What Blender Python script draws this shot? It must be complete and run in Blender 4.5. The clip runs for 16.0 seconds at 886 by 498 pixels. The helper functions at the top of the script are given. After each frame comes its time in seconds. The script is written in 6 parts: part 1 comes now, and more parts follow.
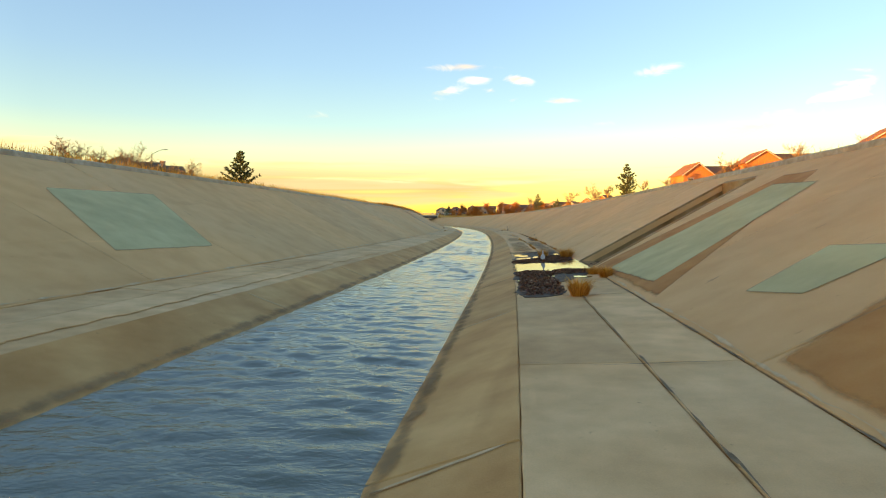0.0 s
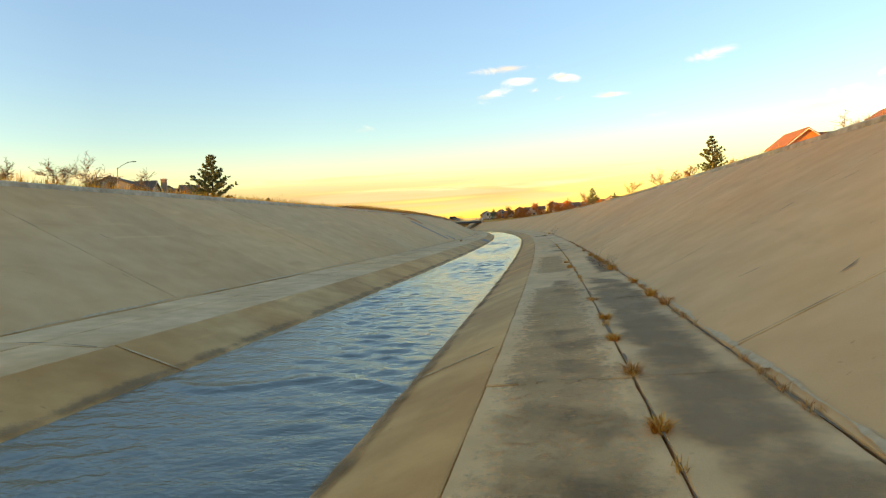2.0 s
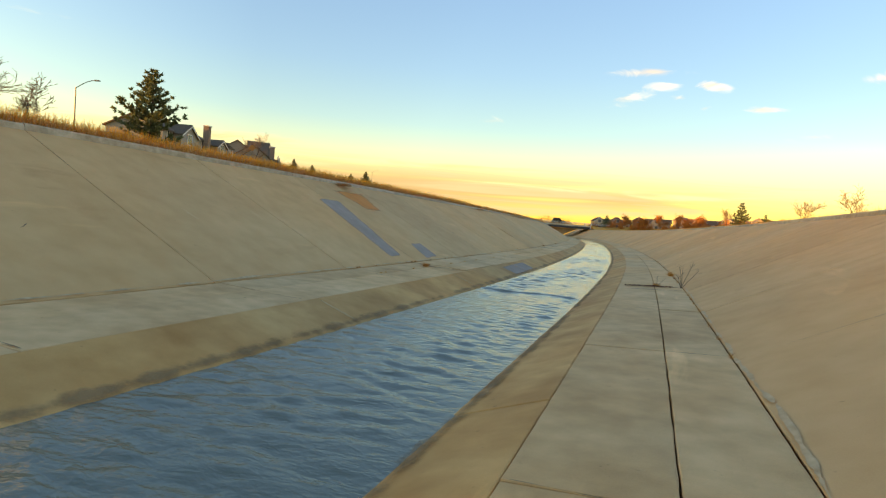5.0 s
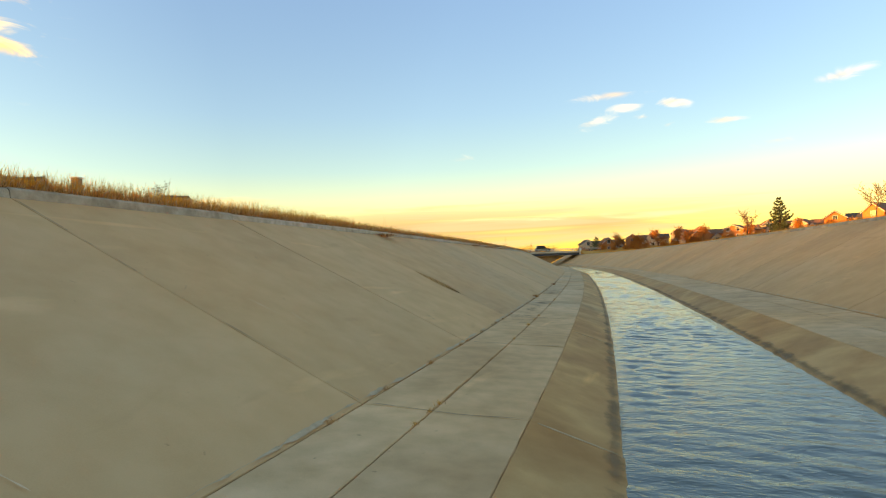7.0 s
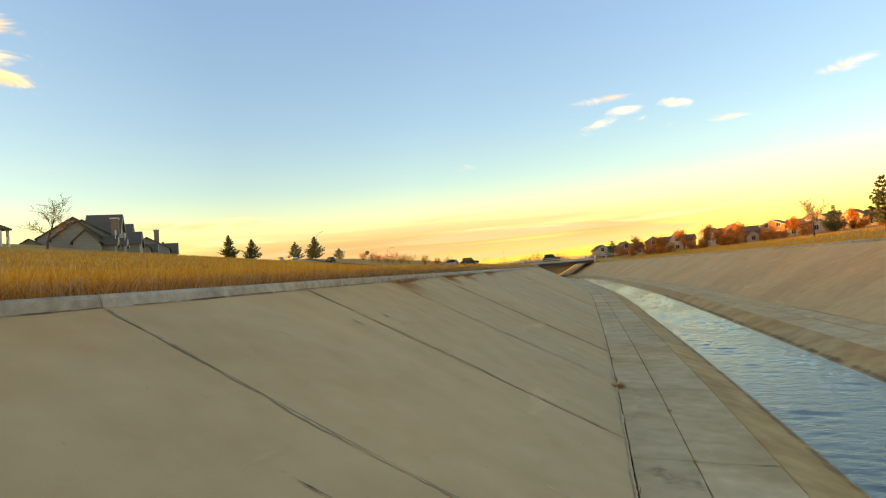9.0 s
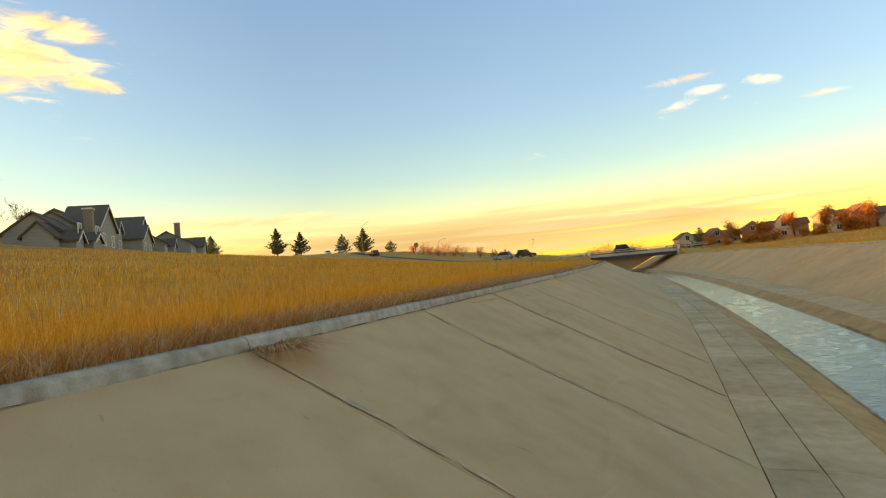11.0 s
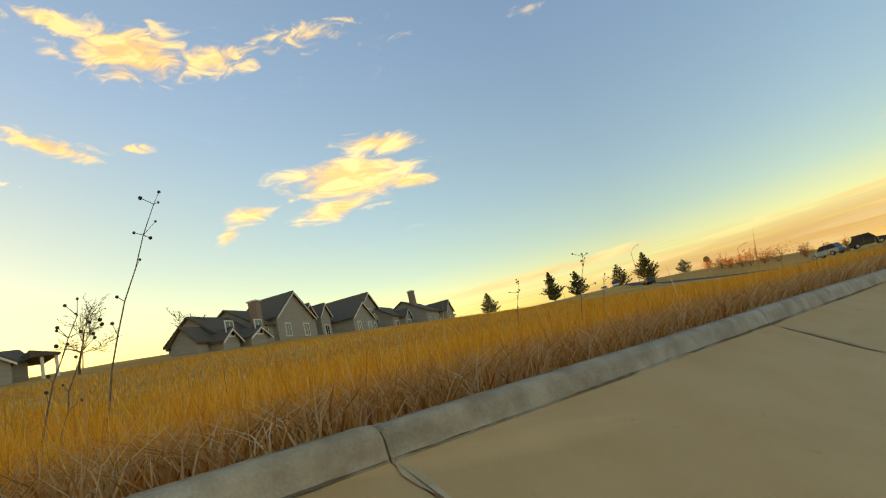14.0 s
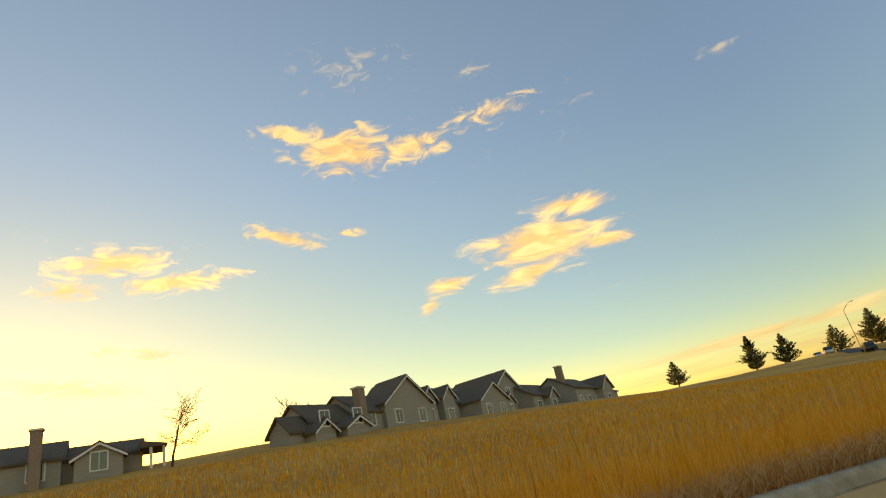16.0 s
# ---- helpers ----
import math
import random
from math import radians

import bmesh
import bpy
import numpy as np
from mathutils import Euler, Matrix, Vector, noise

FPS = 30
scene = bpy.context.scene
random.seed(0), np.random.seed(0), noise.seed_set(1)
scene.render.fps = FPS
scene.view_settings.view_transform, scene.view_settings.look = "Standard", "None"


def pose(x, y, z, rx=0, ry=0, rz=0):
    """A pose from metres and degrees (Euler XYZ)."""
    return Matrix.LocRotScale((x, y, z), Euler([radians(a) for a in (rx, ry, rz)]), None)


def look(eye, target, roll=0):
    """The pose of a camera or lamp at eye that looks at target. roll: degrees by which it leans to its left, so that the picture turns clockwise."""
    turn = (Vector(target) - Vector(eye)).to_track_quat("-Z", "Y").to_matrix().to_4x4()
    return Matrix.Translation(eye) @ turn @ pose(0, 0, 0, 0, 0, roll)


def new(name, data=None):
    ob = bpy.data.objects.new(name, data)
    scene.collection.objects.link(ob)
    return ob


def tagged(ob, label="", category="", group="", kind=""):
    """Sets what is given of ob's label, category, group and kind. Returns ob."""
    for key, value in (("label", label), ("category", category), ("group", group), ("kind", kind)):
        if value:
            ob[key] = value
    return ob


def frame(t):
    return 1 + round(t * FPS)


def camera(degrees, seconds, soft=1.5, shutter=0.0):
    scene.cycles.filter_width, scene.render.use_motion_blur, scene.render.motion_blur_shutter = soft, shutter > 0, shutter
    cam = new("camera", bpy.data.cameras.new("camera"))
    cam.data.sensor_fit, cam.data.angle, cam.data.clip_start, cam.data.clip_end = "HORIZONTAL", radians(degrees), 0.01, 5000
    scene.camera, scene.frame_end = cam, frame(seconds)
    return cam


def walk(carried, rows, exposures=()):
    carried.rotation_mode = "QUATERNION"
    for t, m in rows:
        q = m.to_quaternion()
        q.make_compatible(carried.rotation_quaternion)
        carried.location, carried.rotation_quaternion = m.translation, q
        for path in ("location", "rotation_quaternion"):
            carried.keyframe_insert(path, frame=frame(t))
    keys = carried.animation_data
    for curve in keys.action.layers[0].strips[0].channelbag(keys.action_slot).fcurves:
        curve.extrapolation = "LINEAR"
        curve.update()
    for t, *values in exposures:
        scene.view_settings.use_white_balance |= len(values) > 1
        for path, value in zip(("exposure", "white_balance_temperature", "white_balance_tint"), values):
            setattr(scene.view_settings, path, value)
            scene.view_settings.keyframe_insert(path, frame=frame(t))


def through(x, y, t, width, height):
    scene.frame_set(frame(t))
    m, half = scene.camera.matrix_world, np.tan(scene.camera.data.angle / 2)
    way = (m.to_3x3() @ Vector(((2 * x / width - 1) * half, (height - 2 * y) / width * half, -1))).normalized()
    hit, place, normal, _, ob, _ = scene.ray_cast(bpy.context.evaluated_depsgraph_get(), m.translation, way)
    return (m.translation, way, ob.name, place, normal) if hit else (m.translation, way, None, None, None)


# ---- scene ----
# Centre line of the canal: metres along it, curvature per kilometre
CURVE = ((-30, 0.76), (0, 1.02), (25, 0.84), (50, 0.64), (75, 1.60), (100, 0.82), (125, 0.82), (150, -0.11), (175, 2.06), (200, -0.04), (225, 0.62), (250, 1.71), (275, 1.97), (300, 1.85), (400, 1.61))
SECTION_U = (2.000, 3.281, 4.727, 5.834, 12.943)
SECTION_Z = (0.451, 0.534, 0.598, 4.250)
FIELD_L = 1.0
# Seconds, place, heading to the left, tilt up, lean
PATH = (
    (0, 1.63, -26.07, 1.41, 5.39, -2.75, 0.21),
    (0.5, 2.06, -21.40, 1.47, 8.31, -2.53, -0.20),
    (1, 2.56, -16.30, 1.53, 10.22, -2.42, -0.83),
    (1.5, 2.53, -11.12, 1.40, 10.71, -2.35, -2.13),
    (2, 2.61, -6.18, 1.34, 10.72, -1.98, -3.40),
    (2.5, 2.67, -1.35, 1.36, 11.50, -1.75, -3.87),
    (3, 2.70, 3.85, 1.36, 12.90, -1.26, -3.40),
    (3.5, 2.73, 8.47, 1.44, 15.27, -1.23, -2.52),
    (4, 2.82, 12.73, 1.53, 17.77, -1.64, -0.25),
    (4.5, 2.79, 16.99, 1.62, 20.06, -2.23, 2.44),
    (5, 2.48, 21.62, 1.68, 21.80, -2.73, 4.59),
    (5.5, 1.72, 26.95, 1.71, 22.65, -2.87, 5.24),
    (6, 0.48, 32.99, 1.70, 22.60, -2.64, 4.38),
    (6.3, -0.44, 36.63, 1.71, 21.47, -2.48, 1.54),
    (6.5, -1.08, 38.96, 1.68, 20.95, -2.14, -0.48),
    (7, -2.68, 44.80, 1.76, 20.31, 1.44, -2.06),
    (7.5, -4.05, 50.18, 2.05, 20.31, 1.47, -2.33),
    (8, -5.23, 55.15, 2.33, 19.82, 1.51, -4.20),
    (8.5, -6.21, 59.87, 2.57, 19.88, 1.84, -4.38),
    (9, -7.02, 64.96, 2.81, 20.82, 2.58, -4.64),
    (9.5, -7.81, 70.10, 3.05, 23.36, 2.51, -2.35),
    (10, -8.56, 75.11, 3.21, 25.27, 2.37, -1.77),
    (10.5, -9.28, 80.00, 3.30, 26.58, 2.15, -2.90),
    (11, -10.06, 84.78, 3.33, 27.90, 2.29, -5.04),
    (11.5, -11.00, 89.46, 3.28, 29.90, 3.24, -7.49),
    (12, -12.26, 94.08, 3.20, 33.28, 5.25, -9.42),
    (12.5, -13.54, 98.63, 2.97, 37.28, 7.95, -11.11),
    (13, -14.30, 103.64, 3.02, 43.72, 9.65, -11.15),
    (13.5, -14.98, 108.64, 2.98, 52.24, 10.37, -9.47),
    (14, -15.62, 112.53, 3.04, 57.72, 11.09, -13.86),
    (14.5, -16.24, 115.83, 3.07, 62.57, 14.74, -16.30),
    (15, -16.45, 118.81, 3.15, 66.88, 20.14, -16.60),
    (15.5, -16.30, 121.77, 3.31, 71.52, 22.18, -13.70),
    (16, -16.22, 124.78, 3.40, 75.82, 21.68, -12.45),
)
cam = camera(75.09, 16.0, soft=1.2)
walk(cam, [(t, pose(x, y, z, 90 + tilt, 0, yaw) @ pose(0, 0, 0, 0, 0, lean)) for t, x, y, z, yaw, tilt, lean in PATH], [(0, 2.42, 8300, 8), (6, 2.38, 8600, 9), (9.5, 2.32, 9000, 10), (12.5, 2.18, 9300, 9), (14, 2.04, 9900, 8), (16, 1.88, 10700, 8)])

# ---------- world and sun ----------
SUN_YAW, SUN_UP = 117.0, 4.2
world = bpy.data.worlds.new("evening_sky")
scene.world = world
world.use_nodes = True
wn, wl = world.node_tree.nodes, world.node_tree.links
sky = wn.new("ShaderNodeTexSky")
sky.sky_type, sky.sun_disc = "NISHITA", False
sky.sun_elevation, sky.sun_rotation = radians(SUN_UP), radians(-SUN_YAW)
sky.air_density, sky.dust_density, sky.ozone_density, sky.altitude = 1.0, 1.0, 1.2, 1600
soft_sky = wn.new("ShaderNodeGamma")
soft_sky.inputs["Gamma"].default_value = 0.70
deep_sky = wn.new("ShaderNodeHueSaturation")
deep_sky.inputs["Saturation"].default_value = 1.28
wl.new(sky.outputs["Color"], soft_sky.inputs["Color"])
wl.new(soft_sky.outputs["Color"], deep_sky.inputs["Color"])
# evening glow: amber towards the horizon, clear blue overhead
place = wn.new("ShaderNodeTexCoord")
split = wn.new("ShaderNodeSeparateXYZ")
glow = wn.new("ShaderNodeValToRGB")
for p, c in ((0.0, (1.0, 0.70, 0.33)), (0.05, (1.0, 0.76, 0.38)), (0.10, (0.93, 0.84, 0.60)), (0.16, (0.72, 0.80, 0.84)), (0.25, (0.68, 0.78, 0.98)), (0.5, (0.70, 0.80, 1.12)), (1.0, (0.84, 0.88, 1.14))):
    e = glow.color_ramp.elements[0] if p == 0.0 else glow.color_ramp.elements[-1] if p == 1.0 else glow.color_ramp.elements.new(p)
    e.color = (*c, 1)
tint = wn.new("ShaderNodeMix")
tint.data_type, tint.blend_type = "RGBA", "MULTIPLY"
tint.inputs["Factor"].default_value = 1.0
wl.new(place.outputs["Generated"], split.inputs[0])
wl.new(split.outputs["Z"], glow.inputs["Fac"])
wl.new(deep_sky.outputs["Color"], tint.inputs["A"])
wl.new(glow.outputs["Color"], tint.inputs["B"])
# golden glow round the setting sun
flat = wn.new("ShaderNodeVectorMath")
flat.operation = "MULTIPLY"
flat.inputs[1].default_value = (1, 1, 3.0)
level = wn.new("ShaderNodeVectorMath")
level.operation = "NORMALIZE"
near_sun = wn.new("ShaderNodeVectorMath")
near_sun.operation = "DOT_PRODUCT"
near_sun.inputs[1].default_value = (-math.sin(radians(SUN_YAW)), math.cos(radians(SUN_YAW)), 0.12)
halo = wn.new("ShaderNodeValToRGB")
for p, c in ((0.0, (1, 1, 1)), (0.26, (0.88, 0.88, 0.88)), (0.55, (0.98, 0.95, 0.88)), (0.85, (1.15, 0.98, 0.66)), (0.95, (2.4, 1.6, 0.72)), (1.0, (9.0, 5.2, 1.8))):
    e = halo.color_ramp.elements[0] if p == 0.0 else halo.color_ramp.elements[-1] if p == 1.0 else halo.color_ramp.elements.new(p)
    e.color = (*c, 1)
gild = wn.new("ShaderNodeMix")
gild.data_type, gild.blend_type = "RGBA", "MULTIPLY"
gild.inputs["Factor"].default_value = 1.0
wl.new(place.outputs["Generated"], flat.inputs[0])
wl.new(flat.outputs[0], level.inputs[0])
wl.new(level.outputs[0], near_sun.inputs[0])
wl.new(near_sun.outputs["Value"], halo.inputs["Fac"])
wl.new(tint.outputs["Result"], gild.inputs["A"])
wl.new(halo.outputs["Color"], gild.inputs["B"])
wl.new(gild.outputs["Result"], wn["Background"].inputs["Color"])
wn["Background"].inputs["Strength"].default_value = 0.15
sun = new("sun", bpy.data.lights.new("sun", "SUN"))
sun.data.energy, sun.data.angle, sun.data.color = 2.4, radians(0.53), (1.0, 0.50, 0.16)
sun.matrix_basis = look((0, 0, 0), (math.sin(radians(SUN_YAW)) * math.cos(radians(SUN_UP)), -math.cos(radians(SUN_YAW)) * math.cos(radians(SUN_UP)), -math.sin(radians(SUN_UP))))

# ---------- canal line and section ----------
def centre_line(knots):
    g = np.arange(-140.0, 621.0, 1.0)
    cv = np.interp(g, [k[0] for k in knots], [k[1] / 1000 for k in knots])
    h = np.concatenate([[0], np.cumsum((cv[1:] + cv[:-1]) / 2)])
    h -= np.interp(0, g, h)
    x = np.concatenate([[0], np.cumsum(-(np.sin(h[1:]) + np.sin(h[:-1])) / 2)])
    y = np.concatenate([[0], np.cumsum((np.cos(h[1:]) + np.cos(h[:-1])) / 2)])
    return g, x - np.interp(0, g, x), y - np.interp(0, g, y), h


LINE = centre_line(CURVE)
U_W, U_B, U_C, U_T, U_K = SECTION_U
Z_W, Z_B, Z_C, Z_T, Z_K = 0.0, *SECTION_Z
KERB_H, KERB_W = 0.20, 0.30
S0, S1 = -66.0, 350.0


def at(s, u, z=0.0):
    g, x, y, h = LINE
    a = np.interp(s, g, h)
    return Vector((float(np.interp(s, g, x) + u * np.cos(a)), float(np.interp(s, g, y) + u * np.sin(a)), z))


def at_many(s, u, z):
    g, x, y, h = LINE
    a = np.interp(s, g, h)
    return np.stack([np.interp(s, g, x) + u * np.cos(a), np.interp(s, g, y) + u * np.sin(a), z + 0 * a], -1)


def heading(s):
    return float(np.interp(s, LINE[0], LINE[3]))


def nearest(px, py):
    """s and u of points near the line."""
    g, x, y, h = LINE
    px, py = np.atleast_1d(px), np.atleast_1d(py)
    s, u = np.empty(len(px)), np.empty(len(px))
    for i in range(0, len(px), 2000):
        dx, dy = px[i:i + 2000, None] - x, py[i:i + 2000, None] - y
        k = (dx * dx + dy * dy).argmin(1)
        r = np.arange(len(k))
        s[i:i + 2000] = g[k]
        side = np.sign(dx[r, k] * np.cos(h[k]) + dy[r, k] * np.sin(h[k]))
        u[i:i + 2000] = side * np.hypot(dx[r, k], dy[r, k])
    return s, u


_g = np.arange(S0, 348.0, 2.0)
_k = at_many(_g, -(U_K + KERB_W), 0)
KERB_Y, KERB_X = np.append(_k[:, 1], 420.0), np.append(_k[:, 0], -66.0)


def land(px, py):
    """Height of the ground outside the canal."""
    s, u = nearest(px, py)
    d = np.maximum(np.abs(u) - U_K - KERB_W, 0)
    kx = np.interp(py, KERB_Y, KERB_X)
    dl = np.maximum(kx - px, 0)
    grow = np.interp(dl, [0, 4, 20, 40, 75, 115, 150, 200, 240, 3000], [0, 0.05, 1.3, 3.6, 8.6, 14.6, 16.0, 20.0, 23.5, 23.5])
    left = Z_K + 0.15 + grow * np.interp(py, [60, 120, 150, 185, 220, 280, 340], [0.9, 0.97, 0.98, 1.0, 0.9, 0.75, 0.95])
    right = Z_K + 0.15 + np.interp(d, [0, 4, 28, 50, 60, 80, 150, 3000], [0, 0.1, 3.6, 6.0, 8.0, 10.6, 11.5, 11.5]) * np.interp(s, [120, 215], [1, 0.42])
    z = np.where(u < 0, left, right)
    bump = 0.12 * np.sin(px * 0.11 + 1.3) * np.sin(py * 0.09) * np.minimum(d / 12, 1)
    return z + bump


def land1(x, y):
    return float(land(np.array([x]), np.array([y]))[0])


def mesh_object(name, verts, faces, material=None, parent=None, smooth=False, label=""):
    me = bpy.data.meshes.new(name)
    me.from_pydata([tuple(map(float, v)) for v in verts], [], [tuple(map(int, f)) for f in faces])
    if smooth:
        me.polygons.foreach_set("use_smooth", [True] * len(me.polygons))
    me.update()
    ob = new(name, me)
    if material:
        me.materials.append(material)
    if parent:
        ob.parent = parent
    if label:
        tagged(ob, label)
    return ob


def quick_mesh(name, verts, quads, material):
    """A large mesh from arrays: verts n x 3, faces m x 3 or m x 4."""
    me = bpy.data.meshes.new(name)
    n, k = quads.shape
    me.vertices.add(len(verts)), me.loops.add(n * k), me.polygons.add(n)
    me.vertices.foreach_set("co", np.ascontiguousarray(verts, dtype=np.float32).ravel())
    me.loops.foreach_set("vertex_index", np.ascontiguousarray(quads, dtype=np.int32).ravel())
    me.polygons.foreach_set("loop_start", np.arange(0, n * k, k, dtype=np.int32))
    me.update(calc_edges=True)
    me.validate()
    me.materials.append(material)
    return new(name, me)


def part(name, bm, material, parent=None, label="", smooth=False):
    me = bpy.data.meshes.new(name)
    bmesh.ops.recalc_face_normals(bm, faces=bm.faces[:])
    bm.to_mesh(me)
    bm.free()
    if smooth:
        me.polygons.foreach_set("use_smooth", [True] * len(me.polygons))
    me.materials.append(material)
    ob = new(name, me)
    ob.parent = parent
    if label:
        tagged(ob, label)
    return ob


def thing(name, place, label, category, group="", kind="", turn=0.0):
    ob = new(name)
    ob.matrix_basis = pose(*place, 0, 0, turn)
    return tagged(ob, label, category, group, kind)


# ---------- materials ----------
def material(name, low, high, scale=4.0, rough=0.8, bump=0.2, fine=40.0, metal=0.0, vary=0.0, stretch=(1, 1, 1), detail=6.0, spec=0.3, big=0.0, big_tint=(0.6, 0.55, 0.5), worn=0.0):
    m = bpy.data.materials.new(name)
    m.use_nodes = True
    nt = m.node_tree
    n, l = nt.nodes, nt.links
    b = n["Principled BSDF"]
    b.inputs["Roughness"].default_value, b.inputs["Metallic"].default_value = rough, metal
    b.inputs["Specular IOR Level"].default_value = spec
    co = n.new("ShaderNodeTexCoord")
    mp = n.new("ShaderNodeMapping")
    mp.inputs["Scale"].default_value = stretch
    l.new(co.outputs["Object"], mp.inputs["Vector"])
    a = n.new("ShaderNodeTexNoise")
    a.inputs["Scale"].default_value, a.inputs["Detail"].default_value = scale, detail
    l.new(mp.outputs["Vector"], a.inputs["Vector"])
    f = n.new("ShaderNodeTexNoise")
    f.inputs["Scale"].default_value, f.inputs["Detail"].default_value = fine, 4.0
    l.new(mp.outputs["Vector"], f.inputs["Vector"])
    add = n.new("ShaderNodeMath")
    add.operation = "MULTIPLY_ADD"
    add.inputs[1].default_value, add.inputs[2].default_value = 0.35, -0.17
    l.new(f.outputs["Fac"], add.inputs[0])
    tot = n.new("ShaderNodeMath")
    l.new(a.outputs["Fac"], tot.inputs[0]), l.new(add.outputs[0], tot.inputs[1])
    ramp = n.new("ShaderNodeValToRGB")
    ramp.color_ramp.elements[0].position, ramp.color_ramp.elements[1].position = 0.3, 0.7
    ramp.color_ramp.elements[0].color, ramp.color_ramp.elements[1].color = (*low, 1), (*high, 1)
    l.new(tot.outputs[0], ramp.inputs["Fac"])
    out = ramp.outputs["Color"]
    if big:
        g = n.new("ShaderNodeTexNoise")
        g.inputs["Scale"].default_value, g.inputs["Detail"].default_value = big, 5.0
        l.new(co.outputs["Object"], g.inputs["Vector"])
        gr = n.new("ShaderNodeValToRGB")
        gr.color_ramp.elements[0].position, gr.color_ramp.elements[1].position = 0.36, 0.62
        gr.color_ramp.elements[0].color, gr.color_ramp.elements[1].color = (*big_tint, 1), (1, 1, 1, 1)
        l.new(g.outputs["Fac"], gr.inputs["Fac"])
        mx = n.new("ShaderNodeMix")
        mx.data_type, mx.blend_type = "RGBA", "MULTIPLY"
        mx.inputs["Factor"].default_value = 1.0
        l.new(out, mx.inputs["A"]), l.new(gr.outputs["Color"], mx.inputs["B"])
        out = mx.outputs["Result"]
    if worn:
        # warm and grey weathering, pale scuffs along the flow, dark pits
        for size, st, lo, hi, ca, cb in ((0.09, (1, 1, 1), 0.38, 0.62, (1.06, 0.97, 0.84), (0.93, 0.97, 1.02)), (0.9, (1.6, 0.22, 1), 0.655, 0.74, (1, 1, 1), (1.28, 1.28, 1.28)), (0.55, (0.5, 0.5, 4.0), 0.64, 0.78, (1, 1, 1), (0.76, 0.70, 0.62)), (7.0, (1, 1, 1), 0.70, 0.76, (1, 1, 1), (0.62, 0.58, 0.52))):
            wm = n.new("ShaderNodeMapping")
            wm.inputs["Scale"].default_value, wm.inputs["Rotation"].default_value, wm.inputs["Location"].default_value = st, (0, 0, 0.5 if size == 0.9 else 0), (size * 31, 7, 3)
            l.new(co.outputs["Object"], wm.inputs["Vector"])
            wt = n.new("ShaderNodeTexNoise")
            wt.inputs["Scale"].default_value, wt.inputs["Detail"].default_value, wt.inputs["Distortion"].default_value = size, 7.0, 0.4
            l.new(wm.outputs["Vector"], wt.inputs["Vector"])
            wr = n.new("ShaderNodeValToRGB")
            wr.color_ramp.elements[0].position, wr.color_ramp.elements[1].position = lo, hi
            wr.color_ramp.elements[0].color, wr.color_ramp.elements[1].color = (*ca, 1), (*cb, 1)
            l.new(wt.outputs["Fac"], wr.inputs["Fac"])
            wx = n.new("ShaderNodeMix")
            wx.data_type, wx.blend_type = "RGBA", "MULTIPLY"
            wx.inputs["Factor"].default_value = worn
            l.new(out, wx.inputs["A"]), l.new(wr.outputs["Color"], wx.inputs["B"])
            out = wx.outputs["Result"]
    if vary:
        oi = n.new("ShaderNodeObjectInfo")
        mr = n.new("ShaderNodeMapRange")
        mr.inputs["To Min"].default_value, mr.inputs["To Max"].default_value = 1 - vary, 1 + vary
        l.new(oi.outputs["Random"], mr.inputs["Value"])
        hs = n.new("ShaderNodeHueSaturation")
        l.new(mr.outputs["Result"], hs.inputs["Value"]), l.new(out, hs.inputs["Color"])
        out = hs.outputs["Color"]
    l.new(out, b.inputs["Base Color"])
    if bump:
        bp = n.new("ShaderNodeBump")
        bp.inputs["Strength"].default_value, bp.inputs["Distance"].default_value = bump, 0.02
        l.new(tot.outputs[0], bp.inputs["Height"])
        l.new(bp.outputs["Normal"], b.inputs["Normal"])
    return m


M_SLOPE = material("slope_concrete", (0.64, 0.372, 0.155), (0.715, 0.432, 0.195), 1.3, 0.9, 0.25, 60, vary=0.05, big=0.16, big_tint=(0.90, 0.88, 0.86), worn=0.55)
M_LEDGE = material("ledge_concrete", (0.62, 0.39, 0.18), (0.78, 0.50, 0.25), 2.2, 0.85, 0.35, 70, vary=0.08, big=0.45, big_tint=(0.82, 0.77, 0.70), worn=0.8)
M_LEDGE_R = material("damp_ledge_concrete", (0.62, 0.375, 0.165), (0.78, 0.485, 0.225), 2.2, 0.8, 0.4, 70, vary=0.07, big=0.6, big_tint=(0.86, 0.82, 0.76), worn=0.8)
M_BANK = material("bank_concrete", (0.56, 0.295, 0.095), (0.70, 0.40, 0.15), 1.6, 0.8, 0.3, 70, vary=0.07, big=0.5, big_tint=(0.78, 0.70, 0.6), worn=1.0)
M_KERB = material("kerb_concrete", (0.42, 0.33, 0.22), (0.62, 0.51, 0.37), 5.0, 0.9, 1.0, 50, vary=0.1, big=1.6, big_tint=(0.78, 0.76, 0.72), worn=0.8)
M_JOINT = material("joint_dirt", (0.16, 0.105, 0.06), (0.30, 0.20, 0.11), 5.0, 0.95, 0.5, 60)
M_FIELD = material("dry_field", (0.50, 0.225, 0.03), (0.70, 0.36, 0.07), 0.8, 0.95, 0.6, 14, big=0.07, big_tint=(0.78, 0.70, 0.6))


